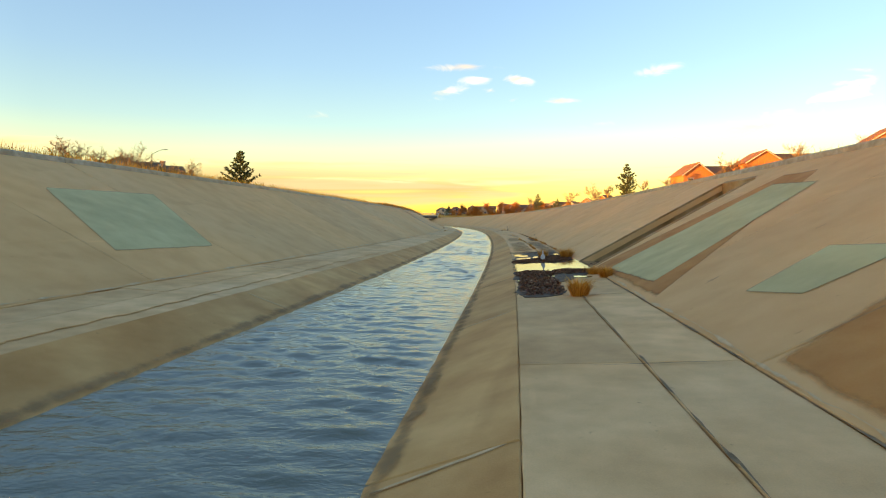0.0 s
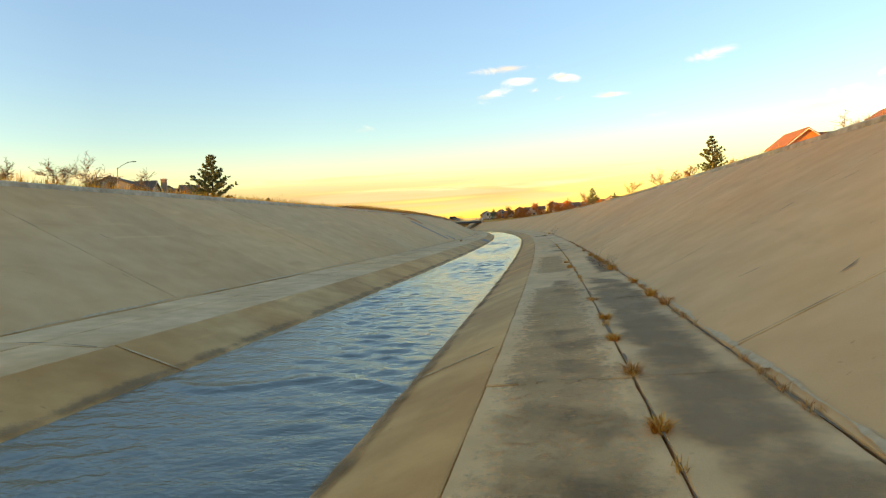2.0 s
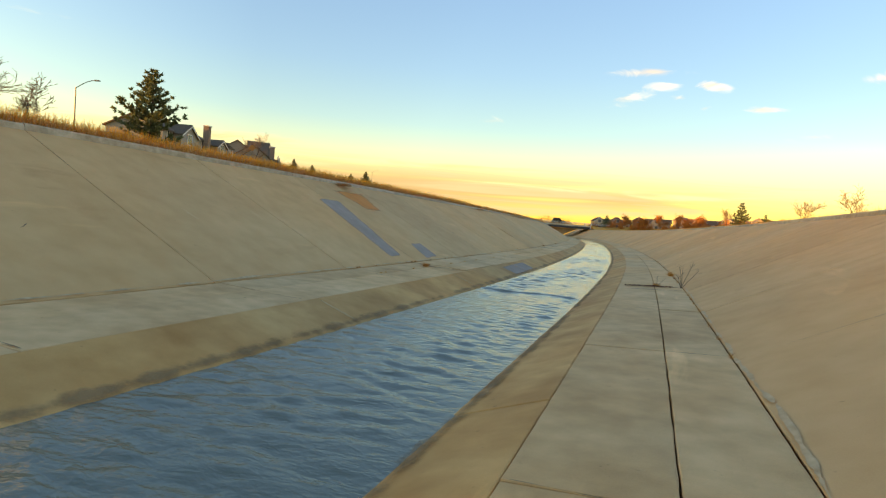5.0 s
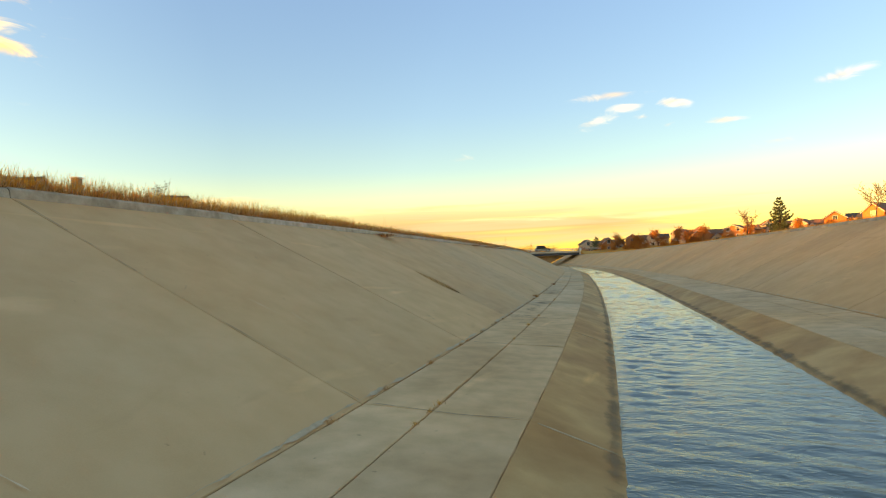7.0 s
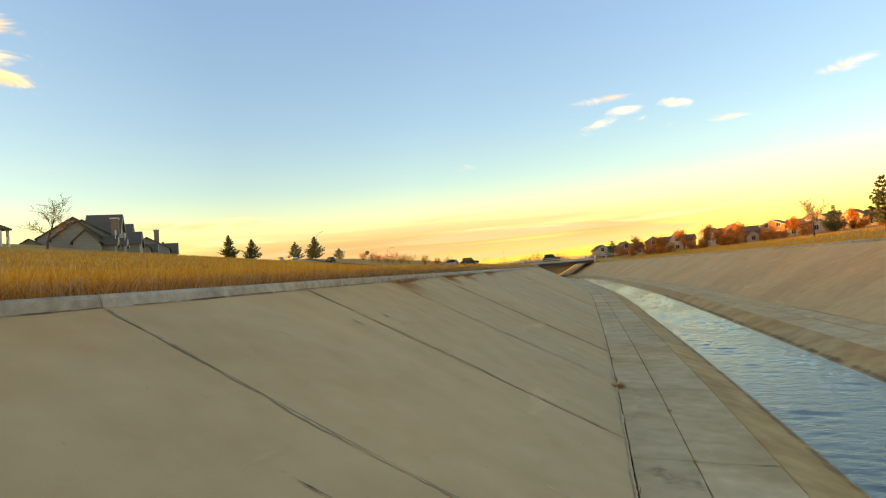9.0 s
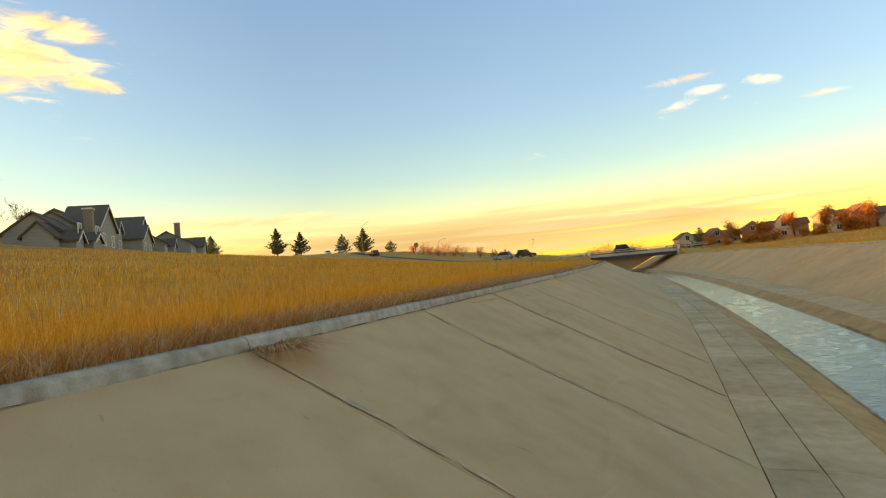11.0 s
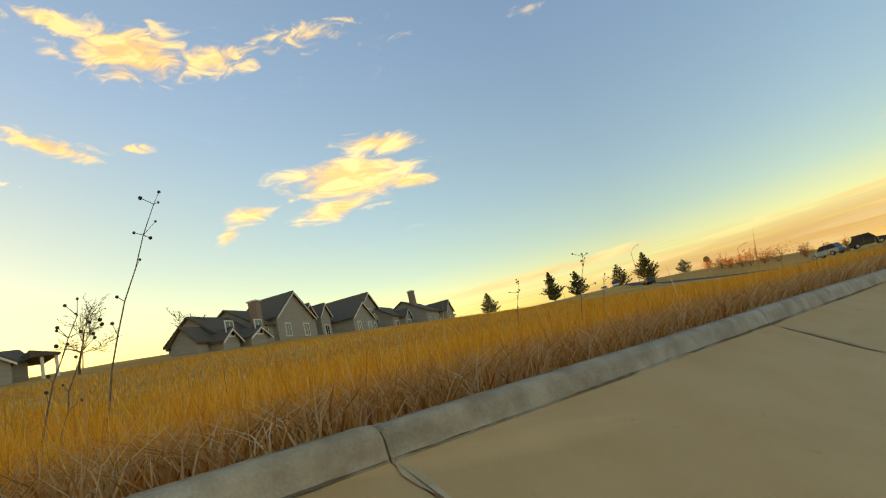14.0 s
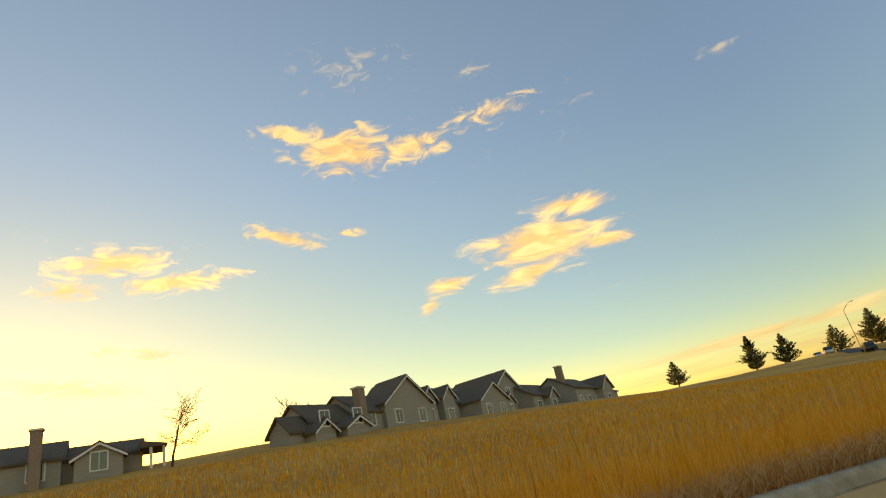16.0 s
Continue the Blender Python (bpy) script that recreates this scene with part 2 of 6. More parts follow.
def water_material():
    m = bpy.data.materials.new("canal_water")
    m.use_nodes = True
    n, l = m.node_tree.nodes, m.node_tree.links
    b = n["Principled BSDF"]
    b.inputs["Base Color"].default_value = (0.125, 0.142, 0.105, 1)
    b.inputs["Roughness"].default_value, b.inputs["IOR"].default_value = 0.03, 1.36
    co = n.new("ShaderNodeTexCoord")
    prev = None
    for sc, dist, stg in ((3.0, 0.05, 0.30), (9.0, 0.016, 0.36)):
        mp = n.new("ShaderNodeMapping")
        mp.inputs["Rotation"].default_value = (0, 0, -0.25)
        mp.inputs["Scale"].default_value = (0.8, 1.5, 1)
        l.new(co.outputs["Object"], mp.inputs["Vector"])
        t = n.new("ShaderNodeTexNoise")
        t.inputs["Scale"].default_value, t.inputs["Detail"].default_value, t.inputs["Distortion"].default_value = sc, 3.0, 0.6
        l.new(mp.outputs["Vector"], t.inputs["Vector"])
        bp = n.new("ShaderNodeBump")
        bp.inputs["Strength"].default_value, bp.inputs["Distance"].default_value = stg, dist
        l.new(t.outputs["Fac"], bp.inputs["Height"])
        if prev:
            l.new(prev.outputs["Normal"], bp.inputs["Normal"])
        prev = bp
    l.new(prev.outputs["Normal"], b.inputs["Normal"])
    return m


M_WATER = water_material()

# ---------- ground: one sheet outside the canal ----------
def build_ground():
    from mathutils.geometry import delaunay_2d_cdt
    edge_s = np.arange(S0, S1 + 0.1, 3.0)
    back = U_K + KERB_W
    lft, rgt = at_many(edge_s, -back, 0), at_many(edge_s, back, 0)
    loop = np.concatenate([lft, rgt[::-1]])[:, :2]
    pts, rnd = [], np.random.RandomState(3)
    for s in np.arange(S0, S1, 4.0):
        for d in (1.0, 2.5, 4.5, 7, 10, 14, 19, 25):
            for sg in (-1, 1):
                p = at(s + rnd.uniform(-1, 1), sg * (back + d))
                pts.append((p.x, p.y))
    for st, ext in ((14, 280), (60, 700), (250, 2400)):
        for gx in np.arange(-ext, ext + 1, st):
            for gy in np.arange(-ext, ext + 1, st):
                if st > 14 and max(abs(gx), abs(gy)) < {60: 290, 250: 720}[st]:
                    continue
                pts.append((gx + 0.1, gy + 120.1))
    pts = np.array(pts)
    s, u = nearest(pts[:, 0], pts[:, 1])
    pts = pts[(np.abs(u) > back + 0.5) | (s <= S0 + 1) | (s >= S1 - 1)]
    inside = (np.abs(nearest(pts[:, 0], pts[:, 1])[1]) < back + 0.4)
    pts = pts[~inside]
    v = [Vector(p) for p in np.concatenate([loop, pts])]
    n = len(loop)
    e = [(i, (i + 1) % n) for i in range(n)]
    vo, _, fo, *_ = delaunay_2d_cdt(v, e, [], 0, 1e-4)
    vo = np.array([(p.x, p.y) for p in vo])
    fo = np.array([f for f in fo if len(f) == 3])
    c = vo[fo].mean(1)
    cs, cu = nearest(c[:, 0], c[:, 1])
    keep = ~((np.abs(cu) < back - 0.02) & (cs > S0) & (cs < S1))
    fo = fo[keep]
    verts = np.column_stack([vo, land(vo[:, 0], vo[:, 1])])
    ob = quick_mesh("ground", verts, fo, M_FIELD)
    ob.data.polygons.foreach_set("use_smooth", [True] * len(ob.data.polygons))
    tagged(ob, "dry autumn field of yellowed grass over gently rising ground", "ground", kind="structure")


build_ground()

# ---------- canal bed, slabs, kerbs, water ----------
def strip(name, sect, s_list, mat_, label, category, parent=None):
    """A sheet that follows the canal; sect: pairs of u and z."""
    k = len(sect)
    vs = np.concatenate([at_many(np.array(s_list), u, z) for u, z in sect]).reshape(k, len(s_list), 3).transpose(1, 0, 2).reshape(-1, 3)
    fs = [(i * k + j, i * k + j + 1, (i + 1) * k + j + 1, (i + 1) * k + j) for i in range(len(s_list) - 1) for j in range(k - 1)]
    return tagged(mesh_object(name, vs, fs, mat_, parent), label, category, kind="structure")


DEEP = 0.20
RECESS = (-20.15, -17.1)     # side inlet cut into the right-hand slope, metres along the canal
RECESS_U = 12.0
RECESS_SKEW = 0.40         # metres along for each metre across
low = [(U_T + 0.02, Z_T - DEEP), (U_B, Z_B - DEEP), (U_W - 0.35, -0.35), (0, -0.5)]
sect = [(-U_K - KERB_W, Z_K - DEEP), (-U_K, Z_K - DEEP)] + [(-u, z) for u, z in low] + [(u, z) for u, z in reversed(low[:-1])]
strip("canal_bed", sect, np.arange(S0, S1 + 0.1, 2.0), M_JOINT, "dark silty bedding under the concrete canal lining", "canal bed")
side = [(U_T + 0.02, Z_T - DEEP), (U_K, Z_K - DEEP), (U_K + KERB_W, Z_K - DEEP)]
for a, b in ((S0, RECESS[0]), (RECESS[1] + 3.0, S1)):
    strip("canal_bed", side, np.linspace(a, b, int((b - a) / 2) + 2), M_JOINT, "dark silty bedding under the sloping concrete lining", "canal bed")

def joints(known, step):
    """Joint positions along the canal: known ones, and even steps before and after."""
    out = sorted(known)
    while out[0] > S0 + step:
        out.insert(0, out[0] - step)
    while out[-1] < S1 - step:
        out.append(out[-1] + step)
    full = [out[0]]
    for a, b in zip(out, out[1:]):
        n = max(1, round((b - a) / step))
        full += [a + (b - a) * i / n for i in range(1, n + 1)]
    return full


J_LEFT = joints([-26.4, -9.2, 51.5, 65.0, 77.3, 91.05, 99.6, 107.4, 113.45, 119.5, 151.1, 156.5, 163.75, 171.0, 177.2, 182.6, 189.4], 6.6)
J_RIGHT = joints([-33.4, -20.15, -17.1, -2.9, 57.5, 66.5], 6.4)
J_BANK_L = joints([-26.8, -18.9, -9.6, -1.1, 45.4, 55.8, 66.6, 77.3], 10.4)
J_BANK_R = joints([-35.5, -22.0, -9.4, 6.0, 57.6], 9.0)
J_LEDGE_L = joints([51.5, 65.0, 77.3, 91.3, 106.0, 118.6], 6.6)
J_LEDGE_R = joints([-26.9, -9.3, 1.8, 5.9, 11.5, 57.6, 66.5], 6.2)
prng = random.Random(11)


def slab(name, s0, s1, u0, z0, u1, z1, mat_, parent, gap=0.012, gap_u=0.012, lift=0.0, thick=0.24, n=3, rag=0.0, skew=(0.0, 0.0)):
    """One cast slab between two joints, its edges eased by a small chamfer."""
    sg = 1 if u1 > u0 else -1
    du, dz = u1 - u0, z1 - z0
    ln = math.hypot(du, dz)
    eu, ez = du / ln, dz / ln
    nu, nz = -ez * sg, eu * sg
    c = 0.012
    prof = [(gap_u, -thick), (gap_u, -c), (gap_u + c, 0), (ln - gap_u - c, 0), (ln - gap_u, -c), (ln - gap_u, -thick)]
    ss = [s0 + gap] + [s0 + gap + c] + [s0 + (s1 - s0) * i / n for i in range(1, n)] + [s1 - gap - c, s1 - gap]
    tilt = prng.uniform(-0.006, 0.006)
    verts = []
    for i, s in enumerate(ss):
        end = i in (0, len(ss) - 1)
        for j, (a, h) in enumerate(prof):
            if end and j in (2, 3):
                h = -c
            h += lift + tilt * (s - s0) / (s1 - s0) if h > -thick else 0
            w = prng.uniform(0, rag) if j < 3 else -prng.uniform(0, rag)
            p = (s - s0) / (s1 - s0)
            off = (skew[0] * (1 - p) + skew[1] * p) * abs(u0 + eu * a - sg * U_T)
            verts.append(at(s + off, u0 + eu * (a + w) + nu * h, z0 + ez * (a + w) + nz * h))
    k = len(prof)
    faces = [(i * k + j, i * k + j + 1, (i + 1) * k + j + 1, (i + 1) * k + j) for i in range(len(ss) - 1) for j in range(k - 1)]
    m = (len(ss) - 1) * k
    faces += [tuple(range(k))[::-1], tuple(m + j for j in range(k))]
    if sg > 0:
        faces = [f[::-1] for f in faces]
    return mesh_object(name, verts, faces, mat_, parent)


def hollow_slab(s0, s1, sg, parent):
    """A slope slab on the left side whose edge is eaten away beside the joint at s0 or s1."""
    us = np.concatenate([[U_T + 0.004], np.linspace(6.4, 7.5, 5), np.linspace(7.6, 9.5, 26), np.linspace(9.7, 12.4, 6), [U_K - 0.004]])
    verts = []
    for u in us:
        k = min(max((u - 7.62) / 1.85, 0), 1)
        eat = (0.42 if sg > 0 else 0.34) * math.sin(math.pi * k ** 0.8) ** 0.8 + (0.02 * math.sin(u * 31) + 0.012 * math.sin(u * 73) if 0 < k < 1 else 0)
        a, b = (s0 + 0.004, s1 - max(eat, 0.004)) if sg < 0 else (s0 + max(eat, 0.004), s1 - 0.004)
        z = Z_T + (Z_K - Z_T) * (u - U_T) / (U_K - U_T)
        for q in (0.0, 0.0, 0.3, 0.6, 0.9, 1.0, 1.0):
            verts.append([a + (b - a) * q, u, z])
    rows, m = len(us), 7
    out = []
    for i, (a, u, z) in enumerate(verts):
        down = 0.26 if i % m in (0, m - 1) else 0.0
        out.append(at(a, -(u - 0.45 * down), z - 0.89 * down))
    faces = [(i * m + j, i * m + j + 1, (i + 1) * m + j + 1, (i + 1) * m + j) for i in range(rows - 1) for j in range(m - 1)]
    mesh_object("slab", out, faces, M_SLOPE, parent)


def lining(side):
    sg = 1 if side == "right" else -1
    slope = tagged(new(f"canal_slope_{side}"), "pale tan concrete panels of the sloping canal side", "canal slope", kind="structure")
    ledge = tagged(new(f"canal_ledge_{side}"), "worn concrete walkway slabs beside the water", "canal ledge", kind="structure")
    bank = tagged(new(f"canal_bank_{side}"), "brown-stained low concrete bank at the water's edge", "canal bank", kind="structure")
    kerbs = tagged(new(f"canal_kerb_{side}"), "weathered concrete kerb along the canal top", "kerb", kind="structure")
    ML = M_LEDGE_R if sg > 0 else M_LEDGE
    js, jl, jb = (J_RIGHT, J_LEDGE_R, J_BANK_R) if sg > 0 else (J_LEFT, J_LEDGE_L, J_BANK_L)
    for a, b in zip(js, js[1:]):
        if side == "right" and a > RECESS[0] - 0.1 and b < RECESS[1] + 0.1:
            slab("slab", a, b, RECESS_U + 0.02, Z_T + (Z_K - Z_T) * (RECESS_U + 0.02 - U_T) / (U_K - U_T), U_K, Z_K, M_SLOPE, slope, skew=(RECESS_SKEW, RECESS_SKEW))
        elif side == "left" and (abs(b - 91.05) < 0.01 or abs(a - 91.05) < 0.01):
            # broken-out hollow on the joint, shaped like a lens
            hollow_slab(a, b, -1 if abs(b - 91.05) < 0.01 else 1, slope)
        else:
            lean_ = (RECESS_SKEW if side == "right" and abs(a - RECESS[1]) < 0.01 else 0.0, RECESS_SKEW if side == "right" and abs(b - RECESS[0]) < 0.01 else 0.0)
            slab("slab", a, b, sg * U_T, Z_T, sg * U_K, Z_K, M_SLOPE, slope, 0.006, 0.006, prng.uniform(-0.006, 0.006), n=10, rag=0.004, skew=lean_)
        kerb(a, b, sg, kerbs)
    for a, b in zip(jl, jl[1:]):
        slab("slab", a, b, sg * U_C, Z_C, sg * U_T, Z_T, ML, ledge, 0.007, 0.003, prng.uniform(-0.010, 0.006), n=20, rag=0.015)
        slab("slab", a, b, sg * U_B, Z_B, sg * U_C, Z_C, ML, ledge, 0.007, 0.003, prng.uniform(-0.010, 0.006), n=20, rag=0.015)
    for a, b in zip(jb, jb[1:]):
        slab("slab", a, b, sg * (U_W - 0.3), -0.12, sg * U_B, Z_B, M_BANK, bank, 0.008, 0.004, prng.uniform(-0.004, 0.004))


def kerb(a, b, sg, parent):
    g = 0.008
    h = KERB_H + prng.uniform(-0.015, 0.015)
    prof = [(0.0, -0.1), (0.0, 0.0), (0.02, h - 0.06), (0.045, h - 0.02), (0.09, h), (KERB_W - 0.05, h), (KERB_W, h - 0.03), (KERB_W, -0.1)]
    ss = [a + g, a + g + 0.02, a + (b - a) * 0.33, a + (b - a) * 0.67, b - g - 0.02, b - g]
    verts, k = [], len(prof)
    for i, s in enumerate(ss):
        for j, (u, z) in enumerate(prof):
            if i in (0, len(ss) - 1) and z > 0:
                z -= 0.02
            verts.append(at(s, sg * (U_K + u), Z_K + z))
    faces = [(i * k + j, i * k + j + 1, (i + 1) * k + j + 1, (i + 1) * k + j) for i in range(len(ss) - 1) for j in range(k - 1)]
    m = (len(ss) - 1) * k
    faces += [tuple(range(k))[::-1], tuple(m + j for j in range(k))]
    if sg > 0:
        faces = [f[::-1] for f in faces]
    mesh_object("kerb_stone", verts, faces, M_KERB, parent)


# far end of the lining, where it turns out of sight
end_wall = mesh_object("canal_end", [at(S1, u, z) for u, z in ((-U_K - KERB_W, Z_K + 0.15), (-U_T, Z_T), (-U_W, -0.4), (U_W, -0.4), (U_T, Z_T), (U_K + KERB_W, Z_K + 0.15))], [(0, 1, 2, 3, 4, 5)], M_SLOPE)
tagged(end_wall, "concrete end wall of the canal beyond the bridge", "end wall", kind="structure")
lining("left")
lining("right")

# water: rippled sheet
def build_water():
    ss = np.concatenate([np.arange(S0, -42, 1.0), np.arange(-42, 92, 0.08), np.arange(92, 150, 0.16), np.arange(150, 210, 0.3), np.arange(210, S1, 1.0)])
    us = np.linspace(-U_W - 0.12, U_W + 0.12, 57)
    S, U = np.meshgrid(ss, us, indexing="ij")
    r = np.random.RandomState(5)
    Z = np.zeros_like(S)
    for _ in range(34):
        wl_ = 0.26 * (1.0 / 0.26) ** r.uniform(0, 1)
        th = r.normal(0.15, 0.42)
        k = 2 * np.pi / wl_
        w = np.sin(k * (S * np.cos(th) + U * np.sin(th)) + r.uniform(0, 6.28) + 1.3 * np.sin(S * r.uniform(0.3, 0.7) + U * r.uniform(0.5, 1.4) + r.uniform(0, 6)))
        Z += 0.0055 * wl_ * (np.exp(0.8 * w) - 1.17)
    Z *= 0.75 + 0.35 * np.sin(S * 0.31 + 2 * np.sin(U * 0.7 + S * 0.05))
    for s0, hgt in ((-2.0, 0.045), (55.9, 0.05), (-21.5, 0.02), (118.0, 0.03)):
        Z += hgt * np.exp(-((S - s0 - 0.25 * np.sin(U * 2.1)) / 0.16) ** 2)
    Z *= np.clip((U_W + 0.12 - np.abs(U)) / 0.5, 0.1, 1)
    P = at_many(S.ravel(), U.ravel(), Z.ravel())
    a, b = S.shape
    i = np.arange(a * b).reshape(a, b)
    q = np.stack([i[:-1, :-1], i[:-1, 1:], i[1:, 1:], i[1:, :-1]], -1).reshape(-1, 4)
    ob = quick_mesh("water", P, q, M_WATER)
    ob.data.polygons.foreach_set("use_smooth", [True] * len(ob.data.polygons))
    tagged(ob, "dark rippled water flowing along the concrete canal", "water", kind="structure")


build_water()


# side inlet: floor, two cheek walls, head wall
def build_inlet():
    a, b = RECESS
    root = tagged(new("side_inlet"), "stained concrete drain inlet cut into the canal slope", "drain inlet", kind="structure")
    top = lambda u: Z_T + (Z_K - Z_T) * (u - U_T) / (U_K - U_T)
    run = lambda s, u: s + RECESS_SKEW * (u - U_T)
    mesh_object("inlet_floor", [at(run(s, u), u, z) for s, u, z in ((a, U_T, Z_T - 0.10), (b, U_T, Z_T - 0.10), (b, RECESS_U, Z_T - 0.02), (a, RECESS_U, Z_T - 0.02))], [(0, 1, 2, 3)], M_LEDGE, root)
    for s_in, s_out in ((a, a - 0.16), (b, b + 0.16)):
        vs = []
        for s in (s_in, s_out):
            for u in (U_T - 0.06, RECESS_U):
                vs += [at(run(s, u), u, Z_T - 0.3), at(run(s, u), u, top(u) + 0.035)]
        mesh_object("cheek_wall", vs, [(0, 1, 3, 2), (4, 6, 7, 5), (1, 5, 7, 3), (0, 4, 5, 1), (2, 3, 7, 6)], M_INLET, root)
    vs = [at(run(s, u), u, z) for s in (a, b) for u, z in ((RECESS_U - 0.002, Z_T - 0.3), (RECESS_U - 0.002, top(RECESS_U) + 0.03), (RECESS_U + 0.2, top(RECESS_U + 0.2) + 0.03))]
    mesh_object("head_wall", vs, [(0, 3, 4, 1), (1, 4, 5, 2)], M_INLET, root)


M_INLET = material("rust_stained_concrete", (0.36, 0.20, 0.075), (0.50, 0.35, 0.18), 1.1, 0.85, 0.4, 50, big=0.9, big_tint=(0.7, 0.62, 0.5))
build_inlet()

# ---------- more materials ----------
def leaf_material(name, colours, rough=0.7, through=0.3):
    """Colour by island, with light passing through."""
    m = bpy.data.materials.new(name)
    m.use_nodes = True
    n, l = m.node_tree.nodes, m.node_tree.links
    b = n["Principled BSDF"]
    b.inputs["Roughness"].default_value = rough
    b.inputs["Specular IOR Level"].default_value = 0.15
    g = n.new("ShaderNodeNewGeometry")
    r = n.new("ShaderNodeValToRGB")
    el = r.color_ramp.elements
    el[0].color, el[1].color = (*colours[0], 1), (*colours[-1], 1)
    for i, c in enumerate(colours[1:-1]):
        el.new((i + 1) / (len(colours) - 1)).color = (*c, 1)
    l.new(g.outputs["Random Per Island"], r.inputs["Fac"])
    l.new(r.outputs["Color"], b.inputs["Base Color"])
    if through:
        t = n.new("ShaderNodeBsdfTranslucent")
        l.new(r.outputs["Color"], t.inputs["Color"])
        x = n.new("ShaderNodeMixShader")
        x.inputs[0].default_value = through
        l.new(b.outputs[0], x.inputs[1]), l.new(t.outputs[0], x.inputs[2])
        l.new(x.outputs[0], n["Material Output"].inputs["Surface"])
    return m


M_GRASS = leaf_material("dry_grass", [(0.58, 0.20, 0.02), (0.82, 0.34, 0.03), (0.92, 0.45, 0.05), (0.84, 0.35, 0.03), (0.92, 0.60, 0.18)], through=0.55)
M_STRAW = leaf_material("matted_straw", [(0.34, 0.12, 0.025), (0.60, 0.27, 0.07), (0.78, 0.45, 0.17), (0.50, 0.19, 0.045), (0.88, 0.66, 0.38)])
M_PALE = leaf_material("pale_straw", [(0.62, 0.34, 0.12), (0.86, 0.60, 0.30), (0.92, 0.72, 0.44), (0.50, 0.24, 0.07)], through=0.4)
M_TUFT = leaf_material("orange_tuft", [(0.46, 0.17, 0.025), (0.74, 0.33, 0.05), (0.85, 0.48, 0.12)])
M_DEAD = leaf_material("dead_leaves", [(0.035, 0.018, 0.012), (0.15, 0.065, 0.032), (0.25, 0.14, 0.08), (0.07, 0.03, 0.02), (0.44, 0.29, 0.18), (0.20, 0.045, 0.022), (0.10, 0.048, 0.03), (0.36, 0.12, 0.035), (0.05, 0.028, 0.02)], through=0.1)
M_PINE = leaf_material("pine_needles", [(0.09, 0.115, 0.055), (0.15, 0.175, 0.085), (0.23, 0.25, 0.13)], through=0.3)
M_AUTUMN = leaf_material("autumn_leaves", [(0.36, 0.11, 0.02), (0.58, 0.20, 0.04), (0.46, 0.22, 0.06)], through=0.25)
M_BARK = material("bark", (0.05, 0.036, 0.026), (0.14, 0.10, 0.075), 6, 0.95, 0.6, 40, stretch=(1, 1, 0.3))
M_TWIG = material("pale_twig", (0.15, 0.10, 0.06), (0.27, 0.19, 0.12), 6, 0.95, 0.4, 40)
M_POLE = material("galvanised_pole", (0.10, 0.10, 0.10), (0.17, 0.17, 0.16), 3, 0.5, 0.1, 50, metal=0.7)
M_WALLA = material("tan_siding", (0.27, 0.25, 0.20), (0.34, 0.31, 0.25), 2, 0.85, 0.3, 30, stretch=(0.3, 0.3, 4))
M_WALLW = material("white_siding", (0.62, 0.46, 0.29), (0.72, 0.55, 0.36), 2, 0.8, 0.3, 30, stretch=(0.3, 0.3, 4))
M_STONE = material("brick_facing", (0.20, 0.13, 0.09), (0.36, 0.26, 0.18), 9, 0.9, 0.6, 40)
M_ROOFA = material("dark_shingle", (0.085, 0.062, 0.042), (0.16, 0.12, 0.08), 5, 0.9, 0.6, 30, stretch=(1, 1, 3))
# house walls with the low sun's orange put into their colour
M_WALL_SUNSET = material("sunset_orange_wall", (0.42, 0.15, 0.05), (0.58, 0.24, 0.09), 3, 0.85, 0.4, 30)
M_ROOFR = material("brown_shingle", (0.20, 0.085, 0.04), (0.30, 0.14, 0.07), 5, 0.9, 0.6, 30, stretch=(1, 1, 3))
M_TRIM = material("white_trim", (0.66, 0.63, 0.57), (0.75, 0.72, 0.66), 3, 0.6, 0.1, 40)
M_ASPHALT = material("asphalt", (0.04, 0.038, 0.035), (0.07, 0.066, 0.06), 4, 0.9, 0.5, 80)
M_BRIDGE = material("bridge_concrete", (0.52, 0.45, 0.35), (0.66, 0.58, 0.47), 1.5, 0.85, 0.3, 40, big=0.3, big_tint=(0.7, 0.66, 0.6))
M_STEEL = material("bridge_steel", (0.05, 0.05, 0.055), (0.09, 0.09, 0.095), 3, 0.6, 0.2, 40, metal=0.3)
M_CARW = material("silver_paint", (0.45, 0.46, 0.47), (0.5, 0.51, 0.52), 2, 0.25, 0.02, 60, metal=0.4, spec=0.5)
M_CARD = material("dark_paint", (0.03, 0.032, 0.036), (0.045, 0.047, 0.05), 2, 0.25, 0.02, 60, metal=0.3, spec=0.5)
M_TYRE = material("tyre_rubber", (0.015, 0.015, 0.015), (0.03, 0.03, 0.03), 9, 0.9, 0.2, 60)
M_RIM = material("alloy_rim", (0.35, 0.35, 0.36), (0.45, 0.45, 0.46), 5, 0.35, 0.05, 60, metal=0.9)
M_SIGN = material("sign_back", (0.30, 0.14, 0.03), (0.42, 0.20, 0.05), 3, 0.5, 0.1, 40)
M_BAG = material("white_plastic", (0.62, 0.62, 0.62), (0.8, 0.8, 0.8), 8, 0.4, 0.4, 50)
M_MUD = material("wet_silt", (0.04, 0.026, 0.016), (0.13, 0.085, 0.05), 4, 0.75, 0.9, 30, spec=0.3)


